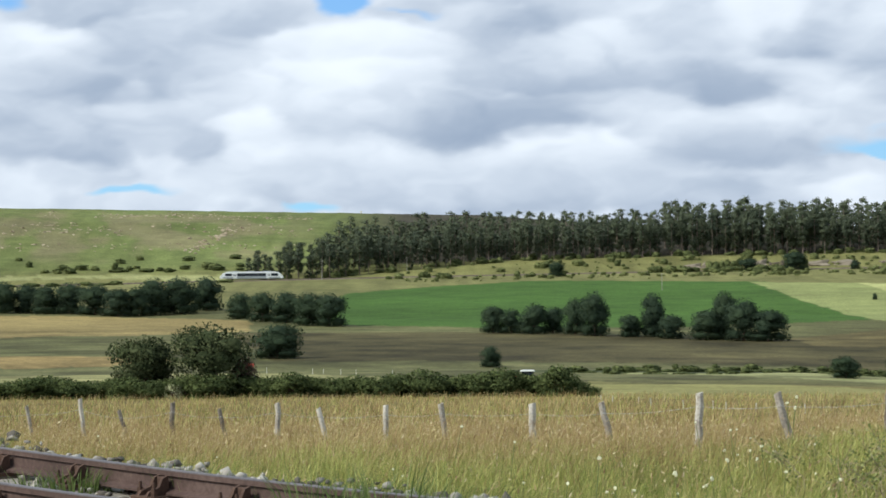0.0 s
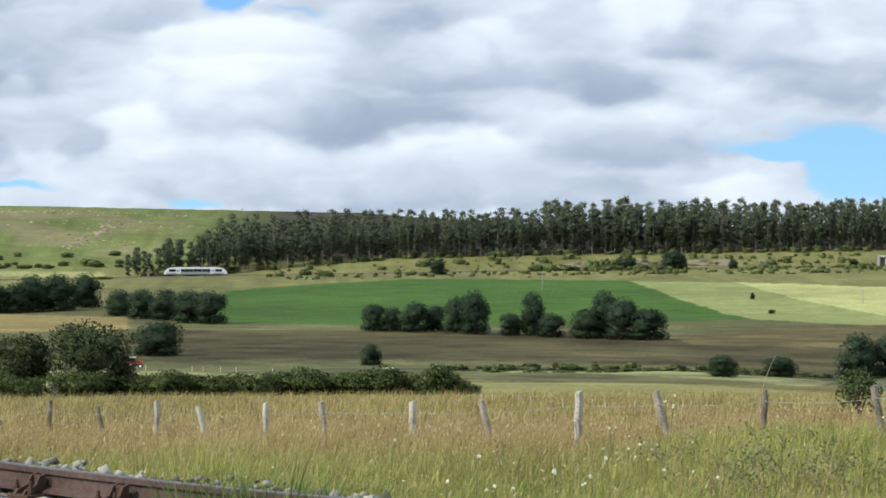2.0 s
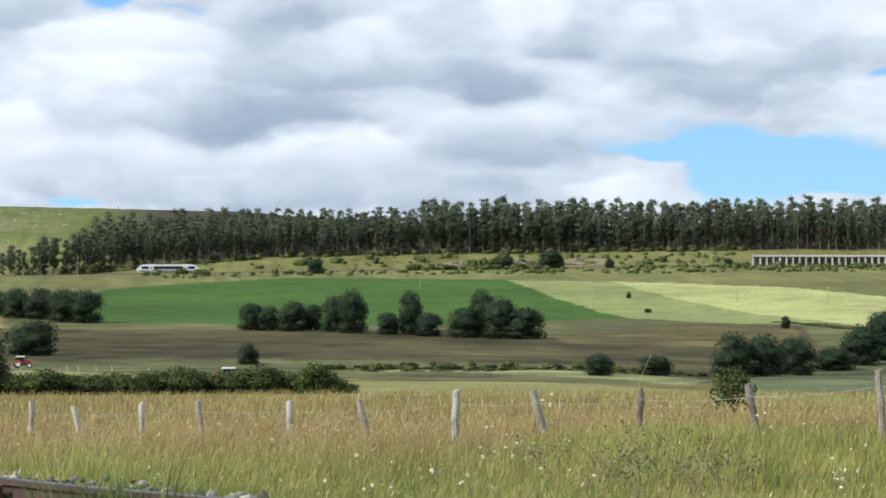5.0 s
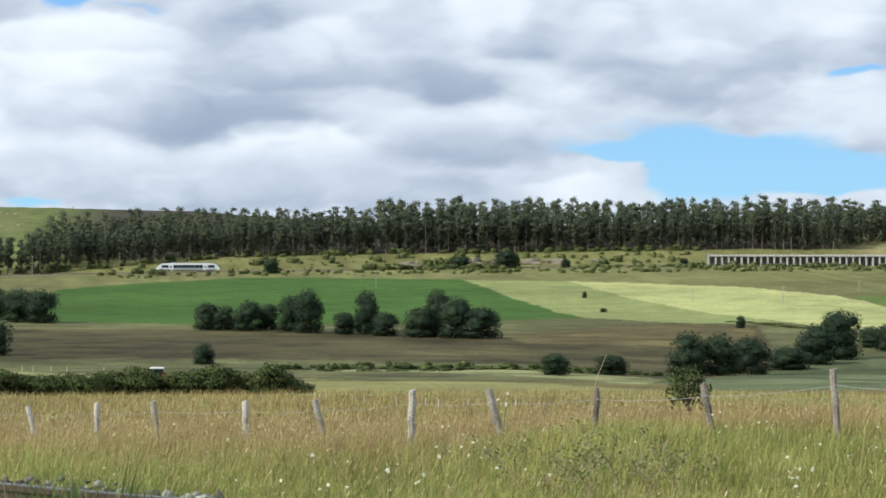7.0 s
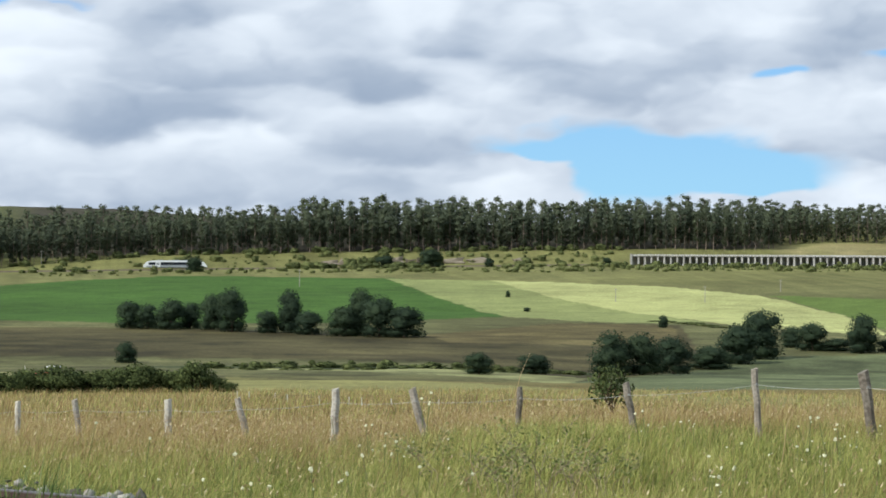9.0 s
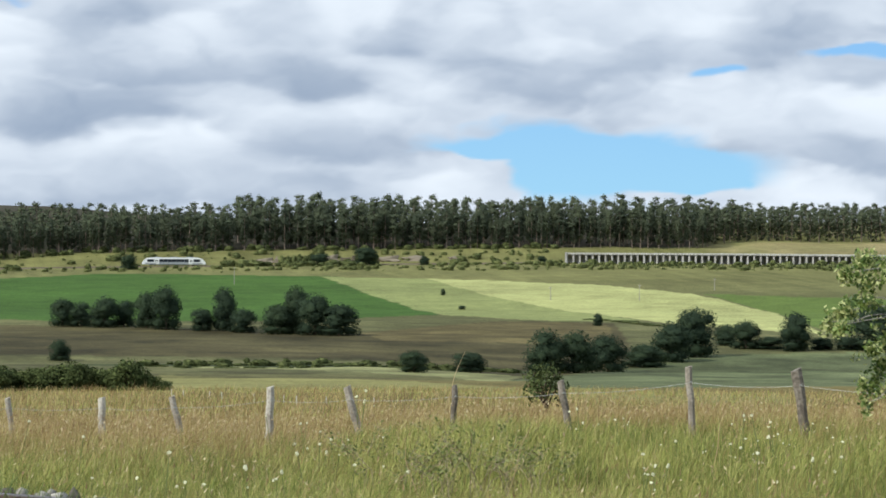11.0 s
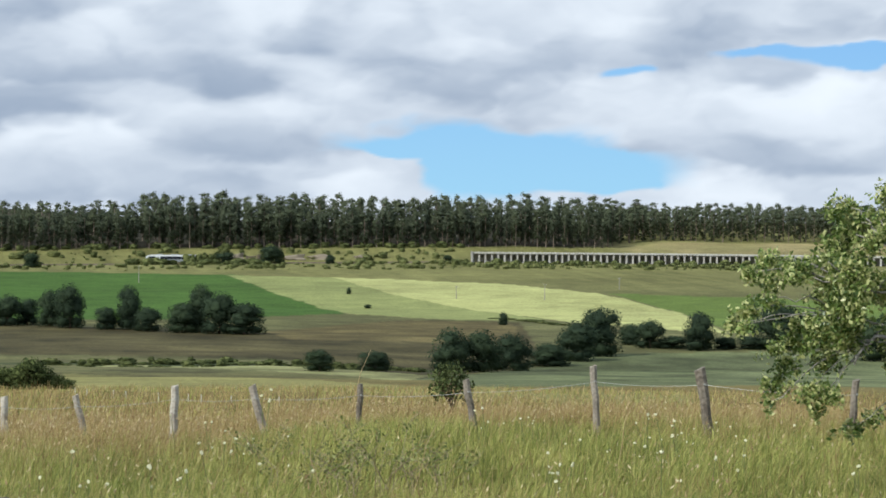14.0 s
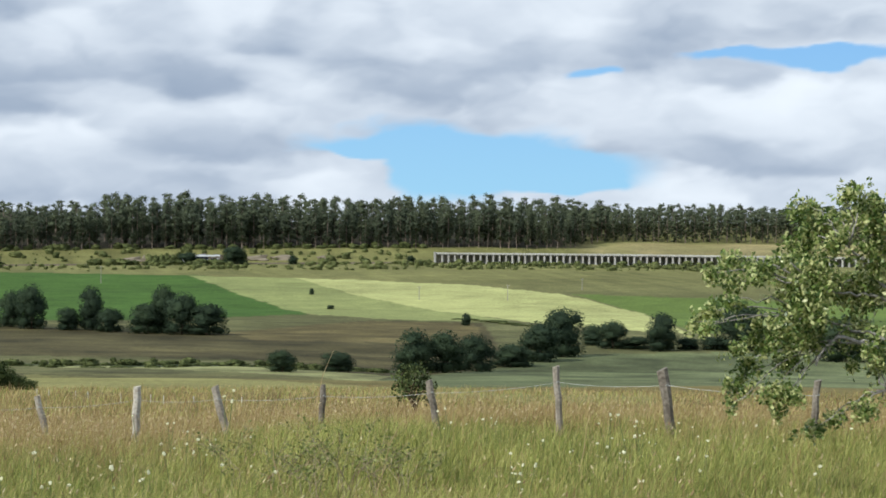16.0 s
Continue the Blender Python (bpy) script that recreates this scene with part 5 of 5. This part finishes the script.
for az, d, h, lean in ((10.9, 30.5, 1.4, 16), (3.0, 36, 1.15, 32), (12.6, 20.5, 0.95, 18), (10.6, 19.5, 0.8, -14), (18.0, 24, 0.9, 12), (-7.9, 44, 0.95, 6)):
    t = thing("dry_stalk", "tall bleached dead stalk leaning out of the grass", "stalk", "dry stalks")
    t.matrix_basis = Matrix.Translation(on_ground(az, d)) @ pose(0, 0, 0, 0, lean, 0)
    child("stem", mesh_of("stem", *tube([(0, 0, -0.1), (0.01, 0, h * 0.4), (-0.015, 0.01, h * 0.75), (0.03, 0, h)], [0.0055, 0.005, 0.004, 0.002], 5), M_SEED), t)


# ---- the near fruit tree ----
M_LEAF_NEAR = material("fruit_leaf", [(0.33, (0.075, 0.125, 0.03)), (0.5, (0.25, 0.33, 0.085)), (0.68, (0.62, 0.62, 0.29))], 1.5, 9.0, 0.38, 0, island=0.55, translucent=0.4, spec=0.4)
M_TWIG = material("grey_branch", [(0.3, (0.15, 0.135, 0.125)), (0.7, (0.42, 0.39, 0.36))], 6.0, 40.0, 0.85, 0.3, bump_dist=0.004)


# clumps of leaf on each limb: sideways, height against the eye, half width, half height, in metres
CROWN = [(-1.0, 0.35, 0.14, 0.10), (-0.91, 0.20, 0.13, 0.12), (-0.59, 0.49, 0.10, 0.10), (-0.48, 0.36, 0.10, 0.09), (-0.67, 0.19, 0.16, 0.13), (-0.37, 0.30, 0.13, 0.18), (-0.70, 0.05, 0.13, 0.11), (-1.06, -0.01, 0.17, 0.15), (-0.35, -0.04, 0.13, 0.23)]
LONG_LIMB = [(-1.64, -0.13, 0.14, 0.06), (-1.82, -0.27, 0.10, 0.07), (-1.68, -0.35, 0.13, 0.07), (-1.42, -0.23, 0.18, 0.11), (-1.16, -0.20, 0.16, 0.13), (-0.91, -0.23, 0.18, 0.16), (-1.11, -0.46, 0.16, 0.16), (-0.90, -0.54, 0.18, 0.18), (-0.66, -0.40, 0.18, 0.16), (-0.44, -0.40, 0.13, 0.17)]
DROOPING = [(-1.93, -0.63, 0.13, 0.07), (-2.04, -0.73, 0.06, 0.06), (-1.89, -0.76, 0.07, 0.06), (-1.69, -0.51, 0.13, 0.05), (-1.37, -0.74, 0.16, 0.09), (-1.14, -0.79, 0.16, 0.16), (-0.95, -0.80, 0.12, 0.18), (-1.42, -0.91, 0.13, 0.09), (-1.64, -0.97, 0.09, 0.05)]
LOW_LIMB = [(-1.52, -1.12, 0.11, 0.09), (-1.62, -1.30, 0.09, 0.10), (-1.64, -1.46, 0.05, 0.06), (-1.16, -1.06, 0.13, 0.09), (-1.23, -1.32, 0.13, 0.10), (-1.08, -1.36, 0.12, 0.10), (-1.23, -1.50, 0.07, 0.06), (-0.49, -0.76, 0.11, 0.08), (-0.56, -1.08, 0.09, 0.05)]
SKIRT = [(-0.34, -0.92, 0.09, 0.15), (-0.37, -1.12, 0.09, 0.07), (-0.44, -1.45, 0.10, 0.10), (-0.70, -1.57, 0.10, 0.06), (-0.88, -1.68, 0.11, 0.06)]


def build_fruit_tree():
    r = random.Random(91)
    base = on_ground(26.6, 20.5)
    t = thing("fruit_tree", "leafy green fruit tree with pale grey branches at the meadow's edge", "tree")
    t.matrix_basis = Matrix.Translation(base)
    right = Vector((math.cos(radians(26)), -math.sin(radians(26)), 0))
    deep = Vector((math.sin(radians(26)), math.cos(radians(26)), 0))

    def spot(x, y, z):
        return right * x + deep * y + Vector((0, 0, z + EYE - base.z))

    def limb(name, pts, radii, parent, label=""):
        """A crooked tapered limb through points."""
        fine, rad = [], []
        for k in range(len(pts) - 1):
            for q in range(4):
                u = q / 4
                p = pts[k].lerp(pts[k + 1], u)
                if k or q:
                    p = p + Vector((r.gauss(0, 0.016), r.gauss(0, 0.016), r.gauss(0, 0.016)))
                fine.append(p[:])
                rad.append(radii[k] * (1 - u) + radii[k + 1] * u)
        fine.append(pts[-1][:])
        rad.append(radii[-1])
        return child(name, mesh_of(name, *tube(fine, rad, 7), M_TWIG, smooth=True), parent, label)

    foot = spot(0.25, 0, -2.2)
    foot.z = -0.3
    trunk = [foot, spot(0.2, 0, -1.45), spot(0.02, 0.05, -1.0), spot(-0.12, 0.1, -0.55), spot(-0.3, 0.1, -0.1), spot(-0.45, 0.05, 0.3)]
    limb("trunk", trunk, [0.11, 0.09, 0.06, 0.038, 0.022, 0.008], t, "pale grey trunk")
    leaf_points = []
    # each limb: the clumps it carries, where it leaves the trunk, its bend
    for clumps, start, bend in ((CROWN, trunk[3], (-0.6, 0.0)), (LONG_LIMB, trunk[3], (-0.75, -0.42)), (DROOPING, trunk[2], (-0.85, -0.66)), (LOW_LIMB, trunk[2], (-0.72, -0.86)), (SKIRT, trunk[1], (-0.25, -1.3))):
        knee = spot(bend[0], r.uniform(-0.1, 0.1), bend[1])
        main = limb("branch", [start, start.lerp(knee, 0.5) + Vector((0, 0, 0.05)), knee], [0.020, 0.015, 0.010], t)
        for k in range(16):
            o = start.lerp(knee, 0.25 + 0.75 * k / 15) + Vector((r.gauss(0, 0.09), r.gauss(0, 0.09), r.gauss(0.02, 0.08)))
            leaf_points.extend([(o.x + r.gauss(0, 0.03), o.y + r.gauss(0, 0.03), o.z + r.gauss(0, 0.03)) for _ in range(12)])
        for x, z, w, h in clumps:
            c = spot(x, r.uniform(-0.35, 0.35), z)
            way = knee.lerp(c, 0.55) + Vector((0, 0, 0.05 + 0.08 * r.random()))
            limb("twig", [knee, way, c + Vector((0, 0, h * 0.3))], [0.009, 0.006, 0.0025], main)
            # hanging sprays round the end of the twig
            for _ in range(max(7, int(w * h * 2800))):
                u = Vector((r.gauss(0, 0.55), r.gauss(0, 0.55), r.gauss(0, 0.55)))
                o = c + right * (u.x * w) + deep * (u.y * w) + Vector((0, 0, u.z * h))
                for q in range(11):
                    leaf_points.append((o.x + r.gauss(0, 0.024), o.y + r.gauss(0, 0.024), o.z - 0.006 * q + r.gauss(0.02, 0.018)))
            for q in range(9):
                k = way.lerp(c, q / 9)
                leaf_points.append((k.x + r.gauss(0, 0.03), k.y + r.gauss(0, 0.03), k.z + r.gauss(0, 0.03)))
    # the rest of the crown, round the trunk
    for _ in range(15):
        c = spot(r.uniform(-0.15, 1.2), r.uniform(-0.7, 0.7), r.uniform(-1.1, 0.5))
        near = min(trunk[1:], key=lambda p: (p - c).length)
        limb("branch", [near, near.lerp(c, 0.5) + Vector((0, 0, 0.08)), c], [0.02, 0.012, 0.003], t)
        for _ in range(26):
            o = c + Vector((r.gauss(0, 0.13), r.gauss(0, 0.13), r.gauss(0, 0.11)))
            for q in range(11):
                leaf_points.append((o.x + r.gauss(0, 0.026), o.y + r.gauss(0, 0.026), o.z - 0.006 * q + r.gauss(0.02, 0.02)))
    # a bare crooked bough
    limb("bare_bough", [trunk[2], spot(-0.63, -0.2, -0.84), spot(-0.76, -0.2, -0.87), spot(-0.88, -0.2, -1.04), spot(-1.01, -0.2, -1.14)], [0.026, 0.018, 0.014, 0.010, 0.004], t, "bare pale grey bough")
    c = np.array(leaf_points)
    child("foliage", mesh_of("foliage", *cards(c, 0.027 * (0.6 + 0.8 * rng.random(len(c))), 0.0, 1.9), M_LEAF_NEAR), t, "glossy green leaves, some pale")


build_fruit_tree()

# ---- the line, the railcar ----
M_WHITE = material("railcar_white", [(0.3, (0.62, 0.63, 0.64)), (0.7, (0.74, 0.75, 0.76))], 0.5, 6.0, 0.35, 0.0, spec=0.5)
M_SILVER = material("railcar_grey", [(0.3, (0.26, 0.28, 0.31)), (0.7, (0.36, 0.38, 0.41))], 0.5, 6.0, 0.4, 0.0, metal=0.3, spec=0.5)
M_ROOF = material("railcar_roof", [(0.3, (0.48, 0.49, 0.50)), (0.7, (0.60, 0.61, 0.62))], 0.5, 6.0, 0.5, 0.0)
M_DARK = material("underframe", [(0.3, (0.02, 0.02, 0.02)), (0.7, (0.06, 0.055, 0.05))], 2.0, 12.0, 0.8, 0.2)
M_GLASS = material("tinted_glass", [(0.3, (0.012, 0.016, 0.024)), (0.7, (0.025, 0.03, 0.04))], 0.5, 4.0, 0.2, 0.0, spec=0.15)
M_RED = material("red_paint", [(0.3, (0.42, 0.06, 0.04)), (0.7, (0.58, 0.11, 0.07))], 2.0, 14.0, 0.5, 0.1, spec=0.4)
M_TYRE = material("tyre_rubber", [(0.3, (0.02, 0.02, 0.02)), (0.7, (0.05, 0.05, 0.045))], 3.0, 20.0, 0.9, 0.3)
M_CREAM = material("cream_paint", [(0.3, (0.62, 0.62, 0.58)), (0.7, (0.76, 0.76, 0.72))], 2.0, 14.0, 0.5, 0.0)


def prism(bm, profile, y0, y1, bevel=0.0):
    """A side outline (x, z) given width along y."""
    a = [bm.verts.new((x, y0, z)) for x, z in profile]
    b = [bm.verts.new((x, y1, z)) for x, z in profile]
    n = len(profile)
    bm.faces.new(a)
    bm.faces.new(b[::-1])
    for k in range(n):
        bm.faces.new((a[k], b[k], b[(k + 1) % n], a[(k + 1) % n]))
    bmesh.ops.recalc_face_normals(bm, faces=bm.faces[:])
    if bevel:
        bmesh.ops.bevel(bm, geom=bm.edges[:], offset=bevel, segments=3, affect="EDGES", profile=0.6)


def disc(bm, x, y, z, r, w, seg=20):
    bmesh.ops.create_cone(bm, cap_ends=True, segments=seg, radius1=r, radius2=r, depth=w, matrix=Matrix.Translation((x, y, z)) @ Matrix.Rotation(math.pi / 2, 4, "X"))


def build_railcar():
    car = thing("railcar", "white and grey diesel railcar with dark windows on the line", "train")
    bm = bmesh.new()
    side = [(-14.3, 0.62), (-14.45, 1.15), (-14.15, 1.85), (-13.0, 3.05), (-12.2, 3.45), (-11.2, 3.62), (11.2, 3.62), (12.2, 3.45), (13.0, 3.05), (14.15, 1.85), (14.45, 1.15), (14.3, 0.62)]
    prism(bm, side, -1.43, 1.43, 0.16)
    body = part("body", bm, M_WHITE, car)
    bm = bmesh.new()
    box(bm, -11.0, 11.0, -1.15, 1.15, 3.60, 3.78, 0.06)
    part("roof", bm, M_ROOF, car, "light grey roof panel")
    for x0, x1 in ((-8.5, -5.6), (-1.6, 1.6), (5.2, 8.8)):
        bm = bmesh.new()
        box(bm, x0, x1, -0.8, 0.8, 3.77, 4.0, 0.06)
        part("roof_unit", bm, M_SILVER, car)
    for sy in (-1, 1):
        y = sy * 1.43
        lo, hi = min(y, y + sy * 0.02), max(y, y + sy * 0.02)
        bm = bmesh.new()
        box(bm, -6.7, 6.7, lo, hi, 0.75, 1.68)
        part("lower_panel", bm, M_SILVER, car, "grey lower side panel")
        for k in range(7):
            bm = bmesh.new()
            box(bm, -6.6 + k * 1.9, -6.6 + k * 1.9 + 1.84, lo, hi + 0.004, 1.72, 3.02, 0.004)
            part("window", bm, M_GLASS, car)
        for x0, x1 in ((-12.0, -8.9), (8.9, 12.0)):
            bm = bmesh.new()
            box(bm, x0, x1, lo, hi, 1.75, 2.95, 0.004)
            part("window", bm, M_GLASS, car)
            bm = bmesh.new()
            box(bm, x0 - 1.0, x1 + 1.0, lo, hi, 0.75, 1.35)
            part("lower_panel", bm, M_SILVER, car, "grey lower side panel")
        for x in (-7.8, 7.8):
            bm = bmesh.new()
            box(bm, x - 0.68, x + 0.68, lo, hi, 0.7, 2.95, 0.006)
            door = part("door", bm, M_WHITE, car, "white double entrance door")
            for dx in (-0.33, 0.33):
                bm = bmesh.new()
                box(bm, x + dx - 0.2, x + dx + 0.2, lo - 0.004, hi + 0.004, 1.8, 2.6)
                part("door_glass", bm, M_GLASS, door)
    for sx in (-1, 1):
        bm = bmesh.new()
        outline = [(sx * 14.13, 1.98), (sx * 13.06, 3.06), (sx * 13.03, 3.09), (sx * 14.16, 2.0)]
        prism(bm, [(x + sx * 0.05, z + 0.03) for x, z in outline], -1.15, 1.15)
        part("windscreen", bm, M_GLASS, car, "sloping dark windscreen")
        for y in (-0.95, 0.95):
            bm = bmesh.new()
            box(bm, sx * 14.36 - 0.06, sx * 14.36 + 0.06, y - 0.18, y + 0.18, 1.2, 1.38, 0.02)
            part("headlight", bm, M_CREAM, car)
        bm = bmesh.new()
        box(bm, sx * 14.4 - 0.35, sx * 14.4 + 0.35, -0.18, 0.18, 0.62, 0.9, 0.04)
        part("coupler", bm, M_DARK, car)
        bogie = bmesh.new()
        box(bogie, sx * 9.6 - 1.6, sx * 9.6 + 1.6, -1.1, 1.1, 0.32, 0.66, 0.06)
        frame_part = part("bogie", bogie, M_DARK, car)
        for dx in (-0.95, 0.95):
            for y in (-0.75, 0.75):
                bm = bmesh.new()
                disc(bm, sx * 9.6 + dx, y, 0.42, 0.42, 0.13)
                part("wheel", bm, M_DARK, frame_part)
    bm = bmesh.new()
    box(bm, -7.4, 7.4, -1.3, 1.3, 0.28, 0.66, 0.08)
    part("underframe", bm, M_DARK, car, "dark underfloor equipment")
    return car


def build_line():
    """The line on which the railcar runs: a low bed and two thin rails."""
    line = thing("hillside_railway_line", "single railway line on a low stone bed along the hillside", "railway track")
    az = np.arange(-13.0, 14.4, 0.25)

    def ribbon(d0, d1, h0, h1):
        v, f = [], []
        for a in az:
            z = float(track_z(a))
            v.extend([bearing(a, d, z + h)[:] for d, h in ((d0 - 0.6, h0), (d1 + 0.6, h0), (d1, h1), (d0, h1))])
        for i in range(len(az) - 1):
            for k in range(4):
                q, q2 = i * 4 + k, i * 4 + (k + 1) % 4
                f.append((q, q2, q2 + 4, q + 4))
        return v, f

    child("ballast", mesh_of("ballast", *ribbon(1008.4, 1011.6, -1.0, -0.18), M_ROCK), line, "brown ballast bed")
    for d in (1009.28, 1010.72):
        child("rail", mesh_of("rail", *ribbon(d - 0.03, d + 0.03, -0.16, 0.0), M_RAIL), line)


def build_tractor(paint, label):
    """A farm tractor that faces -x."""
    t = thing("tractor", label, "tractor")
    bm = bmesh.new()
    prism(bm, [(-1.9, 0.75), (-1.95, 1.25), (-1.7, 1.42), (-0.3, 1.5), (-0.3, 0.75)], -0.36, 0.36, 0.06)
    part("bonnet", bm, paint, t)
    bm = bmesh.new()
    box(bm, -1.8, 1.0, -0.28, 0.28, 0.5, 0.8, 0.05)
    part("chassis", bm, M_DARK, t)
    bm = bmesh.new()
    prism(bm, [(-0.75, 1.96), (-0.70, 2.05), (-0.55, 2.10), (0.75, 2.10), (0.9, 2.05), (0.92, 1.96)], -0.72, 0.72, 0.03)
    part("cab_roof", bm, M_CREAM, t, "pale cab roof")
    for x, y in ((-0.5, -0.62), (-0.5, 0.62), (0.75, -0.62), (0.75, 0.62)):
        bm = bmesh.new()
        box(bm, x - 0.04, x + 0.04, y - 0.04, y + 0.04, 0.9, 1.98)
        part("cab_post", bm, M_DARK, t)
    for y in (-0.62, 0.62):
        bm = bmesh.new()
        box(bm, -0.46, 0.71, y - 0.012, y + 0.012, 1.25, 1.96)
        part("side_window", bm, M_GLASS, t)
        bm = bmesh.new()
        prism(bm, [(-0.2, 1.0), (0.1, 1.32), (0.75, 1.42), (1.2, 1.2), (1.3, 0.9)], y - 0.2 + (0.2 if y > 0 else -0.2), y + 0.2 + (0.2 if y > 0 else -0.2), 0.02)
        part("mudguard", bm, paint, t)
    for x in (-0.5, 0.75):
        bm = bmesh.new()
        box(bm, x - 0.012, x + 0.012, -0.58, 0.58, 1.3, 1.96)
        part("windscreen", bm, M_GLASS, t)
    for x, r, w, gap in ((0.55, 0.78, 0.40, 0.78), (-1.45, 0.46, 0.26, 0.62)):
        for y in (-gap, gap):
            bm = bmesh.new()
            disc(bm, x, y, r, r, w, 24)
            bmesh.ops.bevel(bm, geom=bm.edges[:], offset=0.05, segments=2, affect="EDGES")
            wheel = part("wheel", bm, M_TYRE, t)
            bm = bmesh.new()
            disc(bm, x, y, r, r * 0.55, w + 0.03, 16)
            part("rim", bm, M_CREAM, wheel, "pale wheel rim")
    bm = bmesh.new()
    bmesh.ops.create_cone(bm, cap_ends=True, segments=8, radius1=0.04, radius2=0.035, depth=0.7, matrix=Matrix.Translation((-0.9, 0.2, 1.8)))
    part("exhaust", bm, M_DARK, t)
    return t


build_line()
railcar = build_railcar()
blue_tractor = build_tractor(M_RED, "farm tractor with a pale cab roof driving behind the hedge")
red_tractor = build_tractor(M_RED, "small red farm tractor working in the valley meadow")


def motions():
    rows = []
    for i in range(33):
        t = i * 0.5
        az = -4.97 + 0.826 * t
        rows.append((t, Matrix.Translation(bearing(az, TRACK_D, float(track_z(az)))) @ pose(0, 0, 0, 0, 0, -az)))
    walk(railcar, rows)
    rows = []
    for t, az in ((0, 2.15), (1.5, 1.80), (2.5, 1.42), (3.5, 1.13), (4.5, 0.85), (6.5, 0.17), (8, -0.34), (9, -0.64), (12, -1.6), (16, -2.9)):
        rows.append((t, Matrix.Translation(on_ground(az, 250)) @ pose(0, 0, 0, 0, 0, -az)))
    walk(blue_tractor, rows)
    rows = []
    for t in (0, 4, 8, 12, 16):
        az = -5.2 + 0.125 * t
        rows.append((t, Matrix.Translation(on_ground(az, 398)) @ pose(0, 0, 0, 0, 0, 180 - az)))
    walk(red_tractor, rows)
    walk(sky_deck, [(0.0, pose(0, 0, 0)), (16.0, pose(0, 0, 0, 0, 0, -0.68))])


motions()
